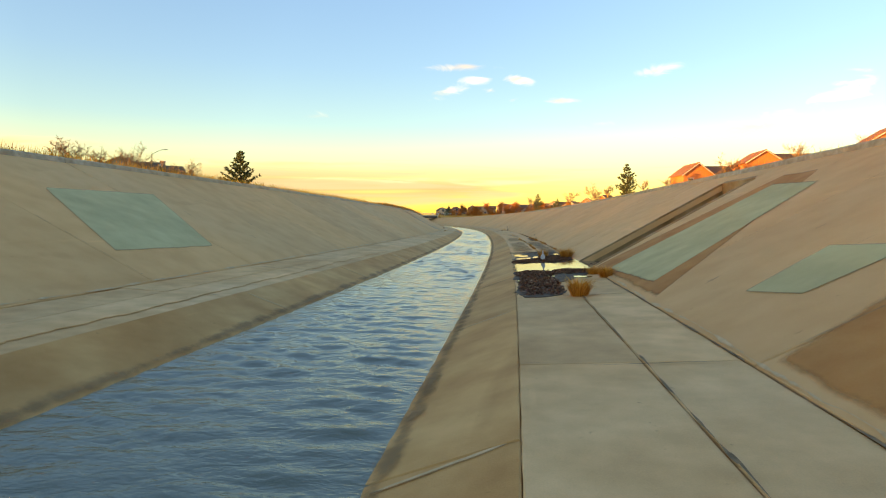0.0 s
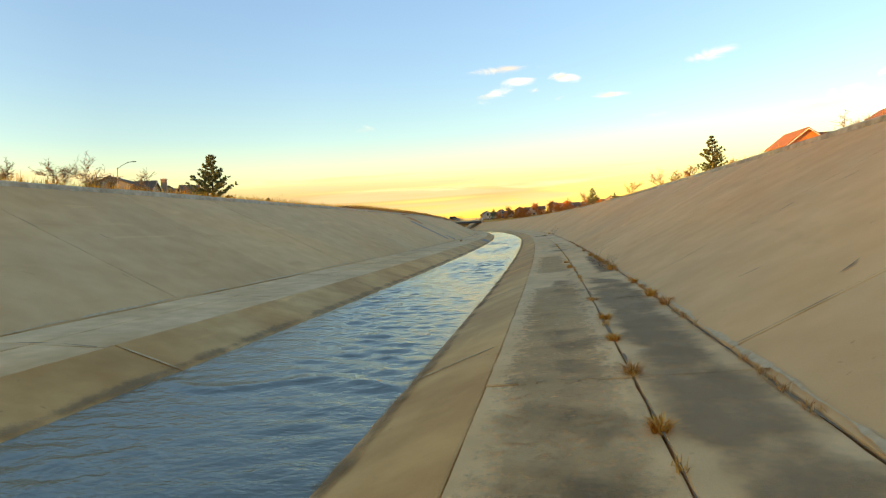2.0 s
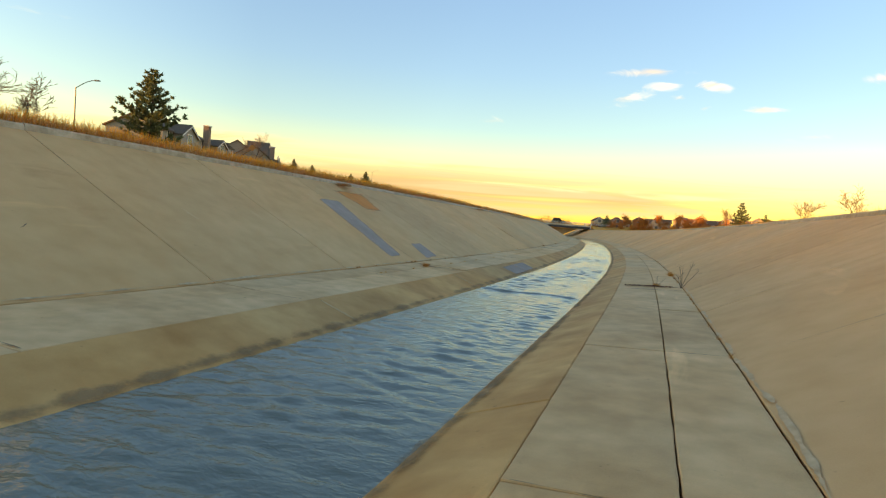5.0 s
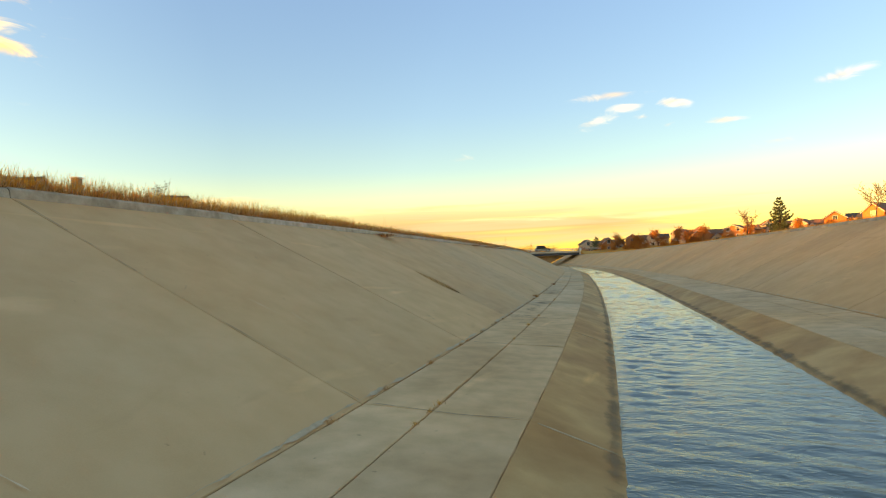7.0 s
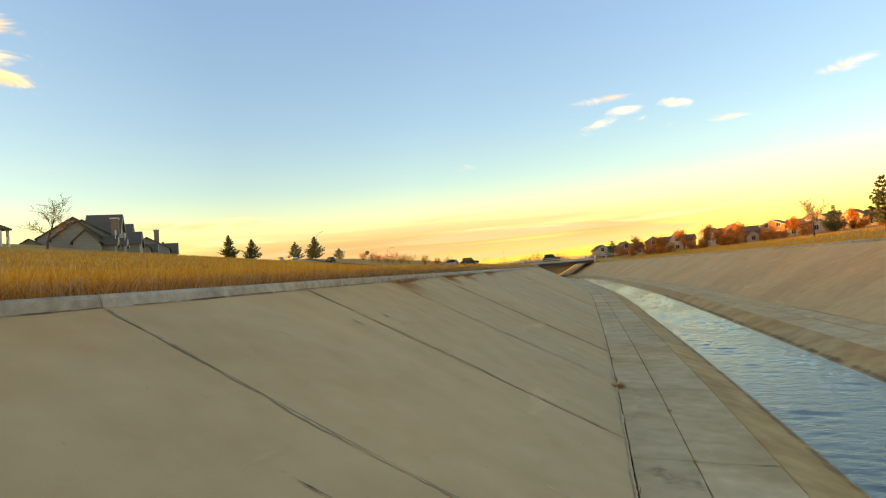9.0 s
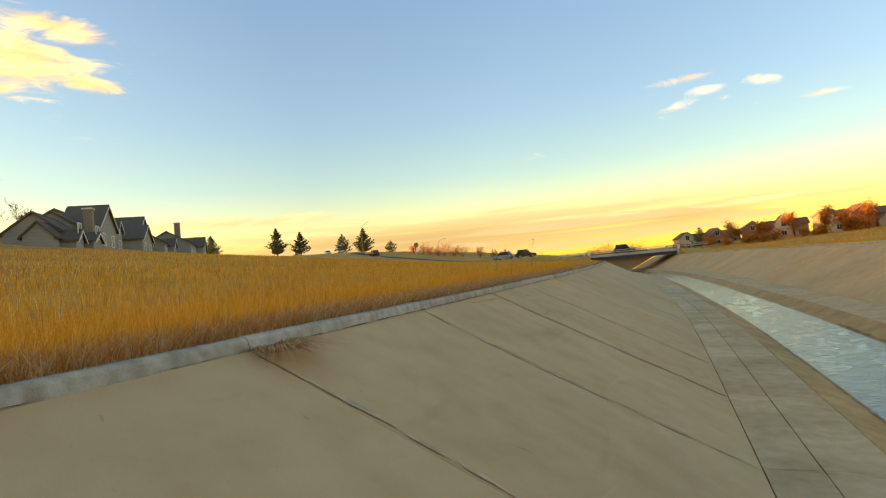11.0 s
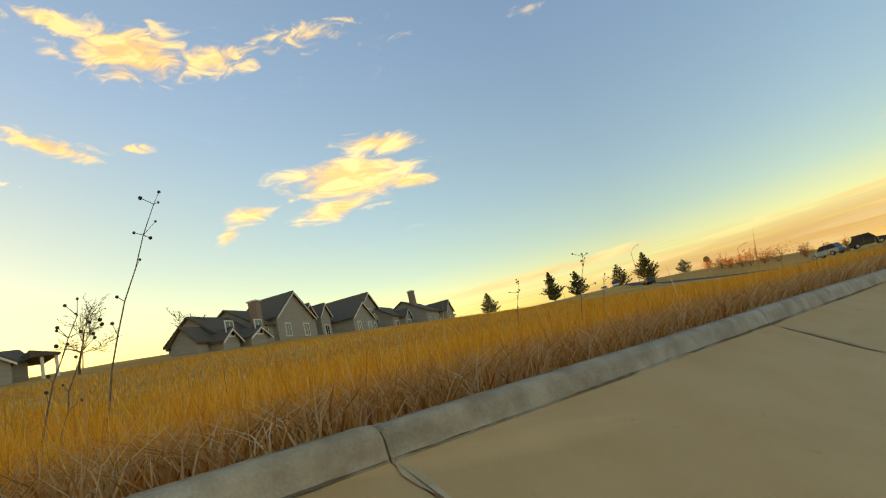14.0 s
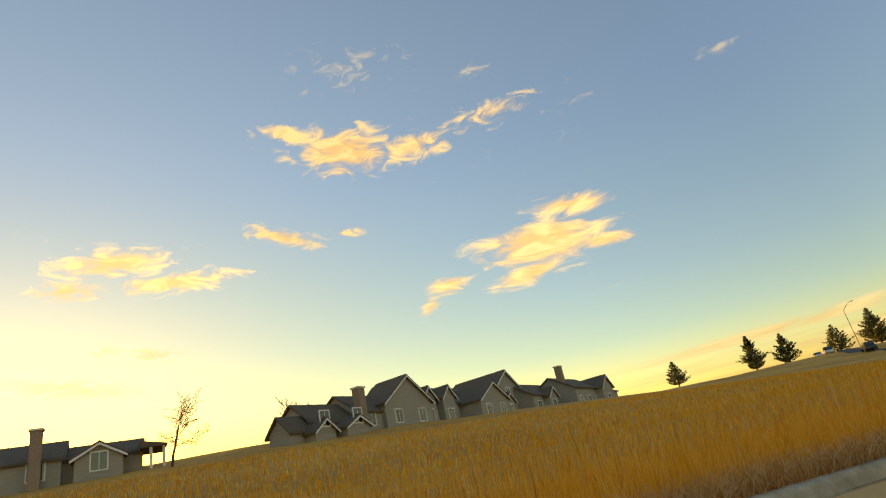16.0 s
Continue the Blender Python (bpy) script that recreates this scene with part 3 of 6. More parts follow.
def glass_material():
    m = bpy.data.materials.new("window_glass")
    m.use_nodes = True
    b = m.node_tree.nodes["Principled BSDF"]
    b.inputs["Base Color"].default_value = (0.03, 0.035, 0.04, 1)
    b.inputs["Roughness"].default_value = 0.05
    b.inputs["Specular IOR Level"].default_value = 0.8
    return m


M_GLASS = glass_material()


def pool_material():
    m = bpy.data.materials.new("standing_water")
    m.use_nodes = True
    n, l = m.node_tree.nodes, m.node_tree.links
    b = n["Principled BSDF"]
    b.inputs["Base Color"].default_value = (0.10, 0.10, 0.085, 1)
    b.inputs["Roughness"].default_value, b.inputs["IOR"].default_value = 0.02, 1.33
    t = n.new("ShaderNodeTexNoise")
    t.inputs["Scale"].default_value, t.inputs["Detail"].default_value = 1.5, 2.0
    bp = n.new("ShaderNodeBump")
    bp.inputs["Strength"].default_value, bp.inputs["Distance"].default_value = 0.15, 0.01
    co = n.new("ShaderNodeTexCoord")
    l.new(co.outputs["Object"], t.inputs["Vector"]), l.new(t.outputs["Fac"], bp.inputs["Height"]), l.new(bp.outputs["Normal"], b.inputs["Normal"])
    return m


M_POOL = pool_material()

# ---------- mesh helpers ----------
def box(bm, x0, x1, y0, y1, z0, z1, bevel=0.0):
    r = bmesh.ops.create_cube(bm, size=1.0, matrix=Matrix.LocRotScale(((x0 + x1) / 2, (y0 + y1) / 2, (z0 + z1) / 2), None, (x1 - x0, y1 - y0, z1 - z0)))
    if bevel:
        es = list({e for v in r["verts"] for e in v.link_edges})
        bmesh.ops.bevel(bm, geom=es, offset=bevel, segments=2, affect="EDGES")
    return bm


def boxed(*a, **k):
    return box(bmesh.new(), *a, **k)


def tube(bm, p, q, r0, r1, n=5):
    p, q = Vector(p), Vector(q)
    z = (q - p).normalized()
    x = z.orthogonal().normalized()
    y = z.cross(x)
    a = [bm.verts.new(p + r0 * (math.cos(6.2832 * i / n) * x + math.sin(6.2832 * i / n) * y)) for i in range(n)]
    b = [bm.verts.new(q + r1 * (math.cos(6.2832 * i / n) * x + math.sin(6.2832 * i / n) * y)) for i in range(n)]
    for i in range(n):
        bm.faces.new((a[i], a[(i + 1) % n], b[(i + 1) % n], b[i]))
    bm.faces.new(a[::-1])
    bm.faces.new(b)
    return bm


def prism(bm, pts, y0, y1):
    """A closed outline in x and z, drawn out along y."""
    a = [bm.verts.new((x, y0, z)) for x, z in pts]
    b = [bm.verts.new((x, y1, z)) for x, z in pts]
    n = len(pts)
    for i in range(n):
        bm.faces.new((a[i], a[(i + 1) % n], b[(i + 1) % n], b[i]))
    bm.faces.new(a)
    bm.faces.new(b[::-1])
    return bm


def blades(name, base, height, width, material_, lean, seed, label, category="grass", droop=0.35):
    """A sheet of grass: each blade a tapered, bent ribbon of three triangles."""
    r = np.random.RandomState(seed)
    n = len(base)
    h = height * r.uniform(0.55, 1.2, n)
    a = r.uniform(0, 2 * np.pi, n)
    w = np.stack([np.cos(a), np.sin(a), 0 * a], -1) * (width * r.uniform(0.6, 1.3, n))[:, None] / 2
    b = r.uniform(0, 2 * np.pi, n)
    bend = np.stack([np.cos(b), np.sin(b), 0 * b], -1) * (h * droop * r.uniform(0.1, 1.0, n))[:, None] + np.array(lean) * h[:, None]
    up = np.zeros((n, 3))
    up[:, 2] = h
    p0, p1, p2 = base, base + 0.55 * up + 0.3 * bend, base + up * 0.97 + bend
    v = np.stack([p0 - w, p0 + w, p1 - 0.75 * w, p1 + 0.75 * w, p2], 1).reshape(-1, 3)
    i = np.arange(n)[:, None] * 5
    f = np.stack([i + [0, 1, 3], i + [0, 3, 2], i + [2, 3, 4]], 1).reshape(-1, 3)
    return tagged(quick_mesh(name, v, f, material_), label, category, kind="stuff")


# ---------- trees ----------
def conifer_mesh(seed, height, spread, bare=0.08, lean_gap=0.25, cone=False):
    """Trunk and crown of a pine: whorls of boughs with needle sprays and gaps."""
    rnd = random.Random(seed)
    trunk = bmesh.new()
    z = 0.0
    while z < height * 0.96:
        z2 = min(z + height / 6, height * 0.97)
        tube(trunk, (0, 0, z), (0, 0, z2), 0.028 * height * (1 - z / height) + 0.02, 0.028 * height * (1 - z2 / height) + 0.02, 7)
        z = z2
    V, Fs = [], []
    levels = int(height * 1.7)
    for lv in range(levels):
        q = lv / (levels - 1)
        z = height * (bare + (1 - bare) * q)
        reach = 1.1 * spread * (1.0 if cone else min(1.0, 0.7 + 1.6 * q)) * (1 - q) ** (0.95 if cone else 0.7) * (0.75 + 0.5 * rnd.random()) + 0.25
        if q < 0.10:
            reach *= 0.8
        turn = rnd.uniform(0, 6.2832)
        count = rnd.randint(5, 7)
        for k in range(count):
            if rnd.random() < lean_gap * 0.5:
                continue
            a = turn + 6.2832 * k / count + rnd.gauss(0, 0.2)
            rc = reach * rnd.uniform(0.6, 1.12)
            rise = rnd.uniform(0.10, 0.35)
            tube(trunk, (0, 0, z), (rc * 0.9 * math.cos(a), rc * 0.9 * math.sin(a), z + rc * rise * 0.9), 0.012 * height * (1 - q) * 0.5 + 0.012, 0.008, 3)
            steps = max(3, int(rc * 5))
            for j in range(steps):
                f = (j + rnd.random()) / steps
                d = rc * (0.22 + 0.78 * f)
                c = Vector((d * math.cos(a), d * math.sin(a), z + d * rise + 0.22 * rc * f * f)) + Vector((rnd.gauss(0, 0.06 * rc), rnd.gauss(0, 0.06 * rc), rnd.gauss(0, 0.05)))
                for _ in range(15):
                    dr = Vector((rnd.gauss(0, 0.8) + 0.8 * math.cos(a), rnd.gauss(0, 0.8) + 0.8 * math.sin(a), rnd.gauss(0.8, 0.6))).normalized()
                    ln = rnd.uniform(0.20, 0.38) * (0.8 + 0.06 * height)
                    sd = dr.cross(Vector((rnd.gauss(0, 1), rnd.gauss(0, 1), rnd.gauss(0, 1)))).normalized() * ln * 0.24
                    i = len(V)
                    V += [c - sd, c + sd, c + dr * ln]
                    Fs.append((i, i + 1, i + 2))
    return trunk, V, Fs


def conifer(place, height, spread, seed, label, group="", cone=False):
    root = thing("conifer", place, label, "tree", group)
    trunk, V, Fs = conifer_mesh(seed, height, spread, cone=cone)
    part("trunk", trunk, M_BARK, root)
    mesh_object("crown", V, Fs, M_PINE, root)
    return root


def bare_tree(place, height, seed, label, group="", leaves=None, twig=M_TWIG, spread=0.55, thin=0.018):
    rnd = random.Random(seed)
    root = thing("bare_tree" if leaves is None else "autumn_tree", place, label, "tree", group)
    trunk, limbs = bmesh.new(), bmesh.new()
    tips = []

    def grow(p, d, ln, r, lv):
        """A branch in short pieces, with side shoots all along it."""
        bm = trunk if lv == 0 else limbs
        k = 4 if lv < 3 else 2
        for j in range(k):
            d = (d + Vector((rnd.gauss(0, 0.12), rnd.gauss(0, 0.12), 0.07))).normalized()
            q = p + d * ln / k
            tube(bm, p, q, r, r * 0.84, 6 if lv == 0 else 3)
            p, r = q, r * 0.84
            if lv < 4 and (j > 0 or lv > 0):
                for _ in range(2 if lv < 2 else 1):
                    dd = (d + spread * 1.5 * Vector((rnd.gauss(0, 1), rnd.gauss(0, 1), rnd.gauss(0.1, 0.5)))).normalized()
                    grow(p, dd, ln * rnd.uniform(0.42, 0.68), max(r * rnd.uniform(0.45, 0.65), thin), lv + 1)
        tips.append(p)

    grow(Vector((0, 0, 0)), Vector((0, 0, 1)), height * 0.55, height * 0.020, 0)
    part("trunk", trunk, M_BARK if leaves is None else M_BARK, root)
    part("branchwork", limbs, twig, root)
    if leaves:
        V, Fs = [], []
        for t in tips:
            for _ in range(3):
                c = t + Vector((rnd.gauss(0, 0.35), rnd.gauss(0, 0.35), rnd.gauss(0, 0.35)))
                a, b = [Vector((rnd.gauss(0, 1), rnd.gauss(0, 1), rnd.gauss(0, 1))).normalized() * 0.16 for _ in range(2)]
                i = len(V)
                V += [c - a, c + b, c + a, c - b]
                Fs.append((i, i + 1, i + 2, i + 3))
        mesh_object("crown", V, Fs, leaves, root)
    return root


def on_land(x, y, sink=0.05):
    return (x, y, land1(x, y) - sink)


conifer(on_land(-54.2, 83.4), 9.6, 3.9, 4, "bushy dark green pine standing alone on the canal top", "pines")
conifer(on_land(33.6, 103.5), 8.2, 2.5, 9, "open ragged pine beside the dry grass verge", "pines")
conifer(on_land(18.8, 198.0), 7.0, 2.2, 15, "upright dark pine near the far houses", "pines")
row = [(-255.4, 379.5, 16.0, 5.0, 21), (-246.4, 389.2, 13.6, 5.2, 22), (-204.2, 374.3, 10.4, 4.2, 23), (-201.5, 389.7, 13.6, 5.4, 24), (-200.9, 415.5, 7.0, 4.0, 25), (-285.0, 358.4, 12.0, 5.2, 26), (-232.0, 430.0, 6.0, 3.0, 27), (-29.5, 338.0, 7.0, 3.4, 29), (37.0, 300.0, 7.5, 3.2, 31)]
for x, y, h, r, sd in row:
    conifer(on_land(x, y), h, r * 1.1, sd, "dark spruce in the row along the distant street", "street conifers", cone=True)

for x, y, h, sd in ((-113.0, 170.8, 8.6, 41), (-128.0, 186.0, 6.5, 42), (-67.0, 45.2, 7.0, 43), (-64.5, 46.5, 6.0, 48), (-67.2, 55.1, 6.6, 44), (-73.6, 76.1, 9.5, 45), (-61.5, 64.2, 5.0, 46), (-59.4, 65.2, 5.0, 47), (-70.0, 66.0, 8.0, 49), (-61.0, 74.0, 6.4, 50)):
    bare_tree(on_land(x, y), h * (0.95 if x > -80 else 1.15), sd, "leafless young tree with fine pale twigs", "bare trees on the hill", spread=0.72, thin=0.03)
for x, y, h, sd in ((18.1, 236.2, 8.6, 51), (24.0, 90.0, 3.4, 71), (28.0, 96.0, 4.0, 72), (57.5, 104.0, 8.0, 73), (29.5, 181.0, 6.8, 52), (36.0, 168.0, 7.5, 53), (44.0, 130.0, 5.0, 54), (47.0, 117.0, 5.0, 55), (60.0, 105.0, 6.0, 56), (68.0, 98.0, 9.0, 57), (82.0, 94.0, 8.0, 58)):
    bare_tree(on_land(x, y), h, sd, "leafless tree catching orange evening light", "bare trees by the houses", twig=M_TWIG, spread=0.5, thin=0.03)
for x, y, h, sd in ((-20.0, 336.0, 7.0, 61), (-12.0, 326.0, 6.5, 62), (4.0, 326.0, 7.5, 63), (9.0, 318.0, 6.0, 64), (30.0, 318.0, 6.0, 65), (45.0, 312.0, 6.5, 66), (50.0, 296.0, 5.0, 67), (-3.3, 330.8, 8.5, 68), (13.5, 322.0, 8.0, 69)):
    bare_tree(on_land(x, y), h, sd, "small tree with rust-coloured autumn leaves", "autumn trees", leaves=M_AUTUMN)


# ---------- houses ----------
def wing(root, cx, w, y0, y1, eave, ridge, wall, roof, gable="front", base=-1.5, windows=1, over=0.45):
    """One wing of a house: walls with gable, two roof slopes with thickness, framed windows. Front is -y."""
    x0, x1 = cx - w / 2, cx + w / 2
    bm = bmesh.new()
    if gable == "front":
        prism(bm, [(x0, base), (x1, base), (x1, eave), (cx, ridge), (x0, eave)], y0, y1)
    else:
        ym = (y0 + y1) / 2
        prism(bm, [(y0, base), (y1, base), (y1, eave), (ym, ridge), (y0, eave)], x0, x1)
        bm.transform(Matrix(((0, 1, 0, 0), (1, 0, 0, 0), (0, 0, 1, 0), (0, 0, 0, 1))))
    body = part("wall", bm, wall, root)
    for sgn in (-1, 1):
        r = bmesh.new()
        if gable == "front":
            k = (ridge - eave) / (w / 2)
            xe, xr = cx + sgn * (w / 2 + over), cx
            ze, zr, t = eave - k * over, ridge, 0.22
            pts = [(xe, ze), (xr, zr), (xr, zr + t), (xe, ze + t)]
            prism(r, pts, y0 - over, y1 + over)
        else:
            ym = (y0 + y1) / 2
            k = (ridge - eave) / (ym - y0)
            ye, ze, t = ym + sgn * (ym - y0 + over), eave - k * over, 0.22
            prism(r, [(ye, ze), (ym, ridge), (ym, ridge + t), (ye, ze + t)], x0 - over, x1 + over)
            r.transform(Matrix(((0, 1, 0, 0), (1, 0, 0, 0), (0, 0, 1, 0), (0, 0, 0, 1))))
        part("roof", r, roof, root)
    if gable == "front":
        for sgn in (-1, 1):
            f = bmesh.new()
            k = (ridge - eave) / (w / 2)
            xe = cx + sgn * (w / 2 + over)
            prism(f, [(xe, eave - k * over - 0.18), (cx, ridge - 0.18), (cx, ridge + 0.02), (xe, eave - k * over + 0.02)], y0 - over - 0.06, y0 - over - 0.005)
            part("gable_trim", f, M_TRIM, root)
    n = max(1, int(w / 3.4)) * windows
    for i in range(n):
        wx = x0 + w * (i + 0.5) / n
        for zz in ([1.0] if eave < 4.3 else [1.0, 3.9]):
            if zz + 1.5 > eave - 0.1 and gable != "front":
                continue
            fr = bmesh.new()
            hw = 0.62
            for a in ((wx - hw - 0.12, wx - hw, zz - 0.12, zz + 1.62), (wx + hw, wx + hw + 0.12, zz - 0.12, zz + 1.62), (wx - hw, wx + hw, zz - 0.12, zz), (wx - hw, wx + hw, zz + 1.5, zz + 1.62), (wx - 0.03, wx + 0.03, zz, zz + 1.5)):
                box(fr, a[0], a[1], y0 - 0.09, y0 - 0.003, a[2], a[3])
            win = part("window", fr, M_TRIM, root)
            part("pane", boxed(wx - hw, wx + hw, y0 - 0.04, y0 - 0.004, zz, zz + 1.5), M_GLASS, win)
    return body


def chimney(root, x, y, z0, z1, w=1.3):
    c = part("chimney", boxed(x - w / 2, x + w / 2, y - 0.5, y + 0.5, z0, z1, bevel=0.03), M_STONE, root)
    part("chimney_cap", boxed(x - w / 2 - 0.12, x + w / 2 + 0.12, y - 0.62, y + 0.62, z1 - 0.004, z1 + 0.18, bevel=0.03), M_TRIM, c)


def facing(x, y, tx, ty):
    """Turn that points a thing's -y towards a place."""
    return math.degrees(math.atan2(ty - y, tx - x)) + 90


def big_house(name, x, y, z, turn, label):
    """A house whose parts are given in true metres."""
    root = thing(name, (x / 0.65, y / 0.65, z / 0.65), label, "house", turn=turn)
    root.scale = (1 / 0.65,) * 3
    return root


house = big_house("apartment_house", -91.4, 133.4, 10.2, 134.85, "long tan apartment house with dark shingle gables and chimneys")
for args in ((-16.2, 5.0, -1, 2, 1.0, 2.5, "side"), (-15.3, 2.8, -2.6, 1, 0.6, 1.7, "front"), (-11.0, 9, -1, 5, 1.7, 4.0, "side"), (-11.2, 3.6, -3.4, 1, 0.7, 1.7, "front"), (-5.0, 7, -1.4, 6, 2.6, 5.0, "side"),
             (0, 9.5, -2.0, 2.5, 3.4, 6.7, "front"), (12.0, 20, 0, 10, 3.6, 6.8, "side"), (3.0, 8, 7.0, 14.0, 1.0, 3.2, "side"), (5.4, 3.0, -1.2, 4, 4.0, 5.5, "front"), (10.2, 3.0, -1.2, 4, 4.2, 5.7, "front"), (18.8, 8.5, -3.6, 3, 3.2, 5.7, "front"), (27.5, 11, -1.5, 8, 4.6, 8.3, "front"), (25.0, 3.0, -2.8, 0, 3.0, 4.3, "front"),
             (36.0, 12, -4.5, 4, 3.6, 6.2, "side"), (35.5, 3.4, -5.6, -2, 3.2, 4.6, "front"), (46.0, 12, -8.0, 1, 4.0, 6.6, "side"), (52.5, 6, -9.5, -1, 3.8, 6.0, "front"), (57.5, 6, -8.5, -1, 3.2, 4.8, "side")):
    wing(house, *args[:6], M_WALLA, M_ROOFA, args[6], base=-4.5, over=0.35)
chimney(house, -9.0, -2.0, -2.0, 5.0, 1.1)
chimney(house, 41.0, -5.5, -2.0, 8.3, 1.5)

house = big_house("hill_house", -75.6, 100.8, 9.7, facing(-76.0, 101.4, -16.0, 122.0), "low tan house with dark roof, brick chimney and open porch")
for args in ((-7.0, 15, 0, 9, 2.6, 4.6, "side"), (3.0, 8, 1, 8, 2.4, 3.9, "side"), (3.4, 3.8, -1.2, 3, 2.2, 3.3, "front"), (-9, 5, -1.4, 4, 2.4, 4.0, "front")):
    wing(house, *args[:6], M_WALLA, M_ROOFA, args[6], base=-4.0, over=0.35)
bm = bmesh.new()
prism(bm, [(6.7, 2.35), (9.0, 2.35), (9.0, 2.55), (6.7, 3.0)], -1.2, 4.0)
part("porch_roof", bm, M_ROOFA, house)
for x in (7.6, 8.7):
    part("porch_post", boxed(x - 0.12, x + 0.12, -1.0, -0.76, -3.0, 2.345, bevel=0.01), M_TRIM, house)
chimney(house, -1.4, -0.6, -2.0, 5.1, 0.9)

house = big_house("verge_house", -66.6, 80.0, 1.5, facing(-63.5, 83.0, 0.0, 30.0), "low pale house with a long dark roof")
for args in ((-4.5, 11, 0, 8, 2.2, 4.0, "side"), (1.5, 5.5, -1, 8, 2.2, 3.9, "front"), (6.5, 7, 1, 8, 1.4, 2.6, "side")):
    wing(house, *args[:6], M_WALLA, M_ROOFA, args[6], base=-4.0, over=0.35)
chimney(house, 4.6, 0.6, -1.0, 4.2, 0.8)

for x, y, w, h in ((53.5, 113.5, 12, 1.0), (66.5, 106.0, 14, 1.1), (82.0, 84.0, 14, 1.6)):
    house = thing("ranch_house", on_land(x, y, -h), "low shingle-roofed house with orange evening light put into its wall colour", "house", "houses above the slope", turn=facing(x, y, 5, -20) + 24)
    for args in ((0, w * 0.62, 0, 9, 3.6, 6.4, "front"), (w * 0.66, w * 0.8, 1.5, 9, 3.4, 5.9, "side"), (w * 0.9, 3.4, 0.2, 4, 3.2, 4.8, "front")):
        wing(house, *args[:6], M_WALL_SUNSET, M_ROOFR, args[6], base=-5.0)

rr = random.Random(77)
for i, (x, y, w) in enumerate(((-34.0, 346.0, 11), (-24.5, 343.0, 10), (-14.0, 340.0, 12), (-5.5, 338.0, 9), (4.5, 336.0, 11), (14.0, 333.0, 12), (25.0, 326.0, 15), (37.5, 324.0, 11), (46.5, 320.0, 12), (54.0, 302.0, 13), (60.0, 285.0, 12), (66.0, 262.0, 12), (74.0, 240.0, 13))):
    # half the row gets walls coloured as if the orange sun reached them
    wl = M_WALL_SUNSET if i % 4 in (1, 2) else M_WALLW
    lab = "two-storey gabled house in a row, walls coloured as if sunlit orange" if wl is M_WALL_SUNSET else "two-storey white house with brown gable roof in a row"
    house = thing("suburban_house", on_land(x, y, 0.0), lab, "house", "houses beyond the canal", turn=facing(x, y, -12, 108) + rr.uniform(-22, 22))
    e = rr.uniform(4.2, 5.6)
    rf = M_ROOFR if i % 3 else M_ROOFA
    wing(house, 0, w * 0.5, 0, 9, e, e + rr.uniform(1.6, 2.6), wl, rf, "front")
    wing(house, w * 0.5, w * 0.5, 1.2, 9, e - 0.6, e + 1.2, wl, rf, "side")
    wing(house, w * 0.45, w * 0.3, -2.2, 2, 2.6, 4.1, M_WALLW, rf, "front")


# rust-coloured shrubs between the far houses
def shrub(x, y, h, seed):
    r = random.Random(seed)
    root = thing("shrub", on_land(x, y), "rounded rust-orange autumn shrub between the houses", "shrub", "shrubs by the houses")
    stems, V, Fs = bmesh.new(), [], []
    for _ in range(7):
        d = Vector((r.gauss(0, 0.35), r.gauss(0, 0.35), 1)).normalized() * h * r.uniform(0.6, 0.95)
        tube(stems, (0, 0, 0), d, 0.06, 0.02, 4)
        for _ in range(70):
            c = d * r.uniform(0.35, 1.05) + Vector((r.gauss(0, 0.2), r.gauss(0, 0.2), r.gauss(0, 0.14))) * h
            a, b = [Vector((r.gauss(0, 1), r.gauss(0, 1), r.gauss(0, 1))).normalized() * 0.2 for _ in range(2)]
            i = len(V)
            V += [c - a, c + b, c + a, c - b]
            Fs.append((i, i + 1, i + 2, i + 3))
    part("stem", stems, M_BARK, root)
    mesh_object("foliage", V, Fs, M_AUTUMN, root)


for i, (x, y, h) in enumerate(((-135.7, 377.0, 6.5), (-139.5, 375.0, 5.0), (-144.0, 374.0, 6.0), (-159.0, 380.0, 5.4), (-154.0, 378.0, 4.2), (-149.0, 377.0, 5.0), (-128.0, 380.0, 5.0), (-121.0, 381.0, 4.0), (-166.0, 383.0, 4.4), (-115.0, 380.0, 4.2))):
    shrub(x, y, h, 500 + i)
# shrubs added past the bridge; their orange stands in for sunlit land there
for i, u in enumerate((-12.0, -8.5, -5.5, -2.5, 0.5, 3.5, 6.0, 9.0, 12.0)):
    o = at(354.0 + 2.5 * (i % 3), u)
    shrub(o.x, o.y, 3.0 + 0.9 * (i % 4), 700 + i)
sr = random.Random(5)
for i in range(46):
    t = sr.random()
    k = t * 5
    xs, ys = (-36, -12, 14, 38, 52, 62), (338, 330, 322, 312, 288, 250)
    j = min(int(k), 4)
    x, y = xs[j] + (xs[j + 1] - xs[j]) * (k - j) + sr.uniform(-3, 3), ys[j] + (ys[j + 1] - ys[j]) * (k - j) - 4 + sr.uniform(-3, 3)
    shrub(x, y, sr.uniform(1.6, 4.0), 300 + i)


# ---------- bridge, road, cars ----------
def surf(u):
    """Height of the canal lining at u."""
    return float(np.interp(abs(u), (0, U_W, U_B, U_T, U_K), (0, 0, Z_B, Z_T, Z_K)))


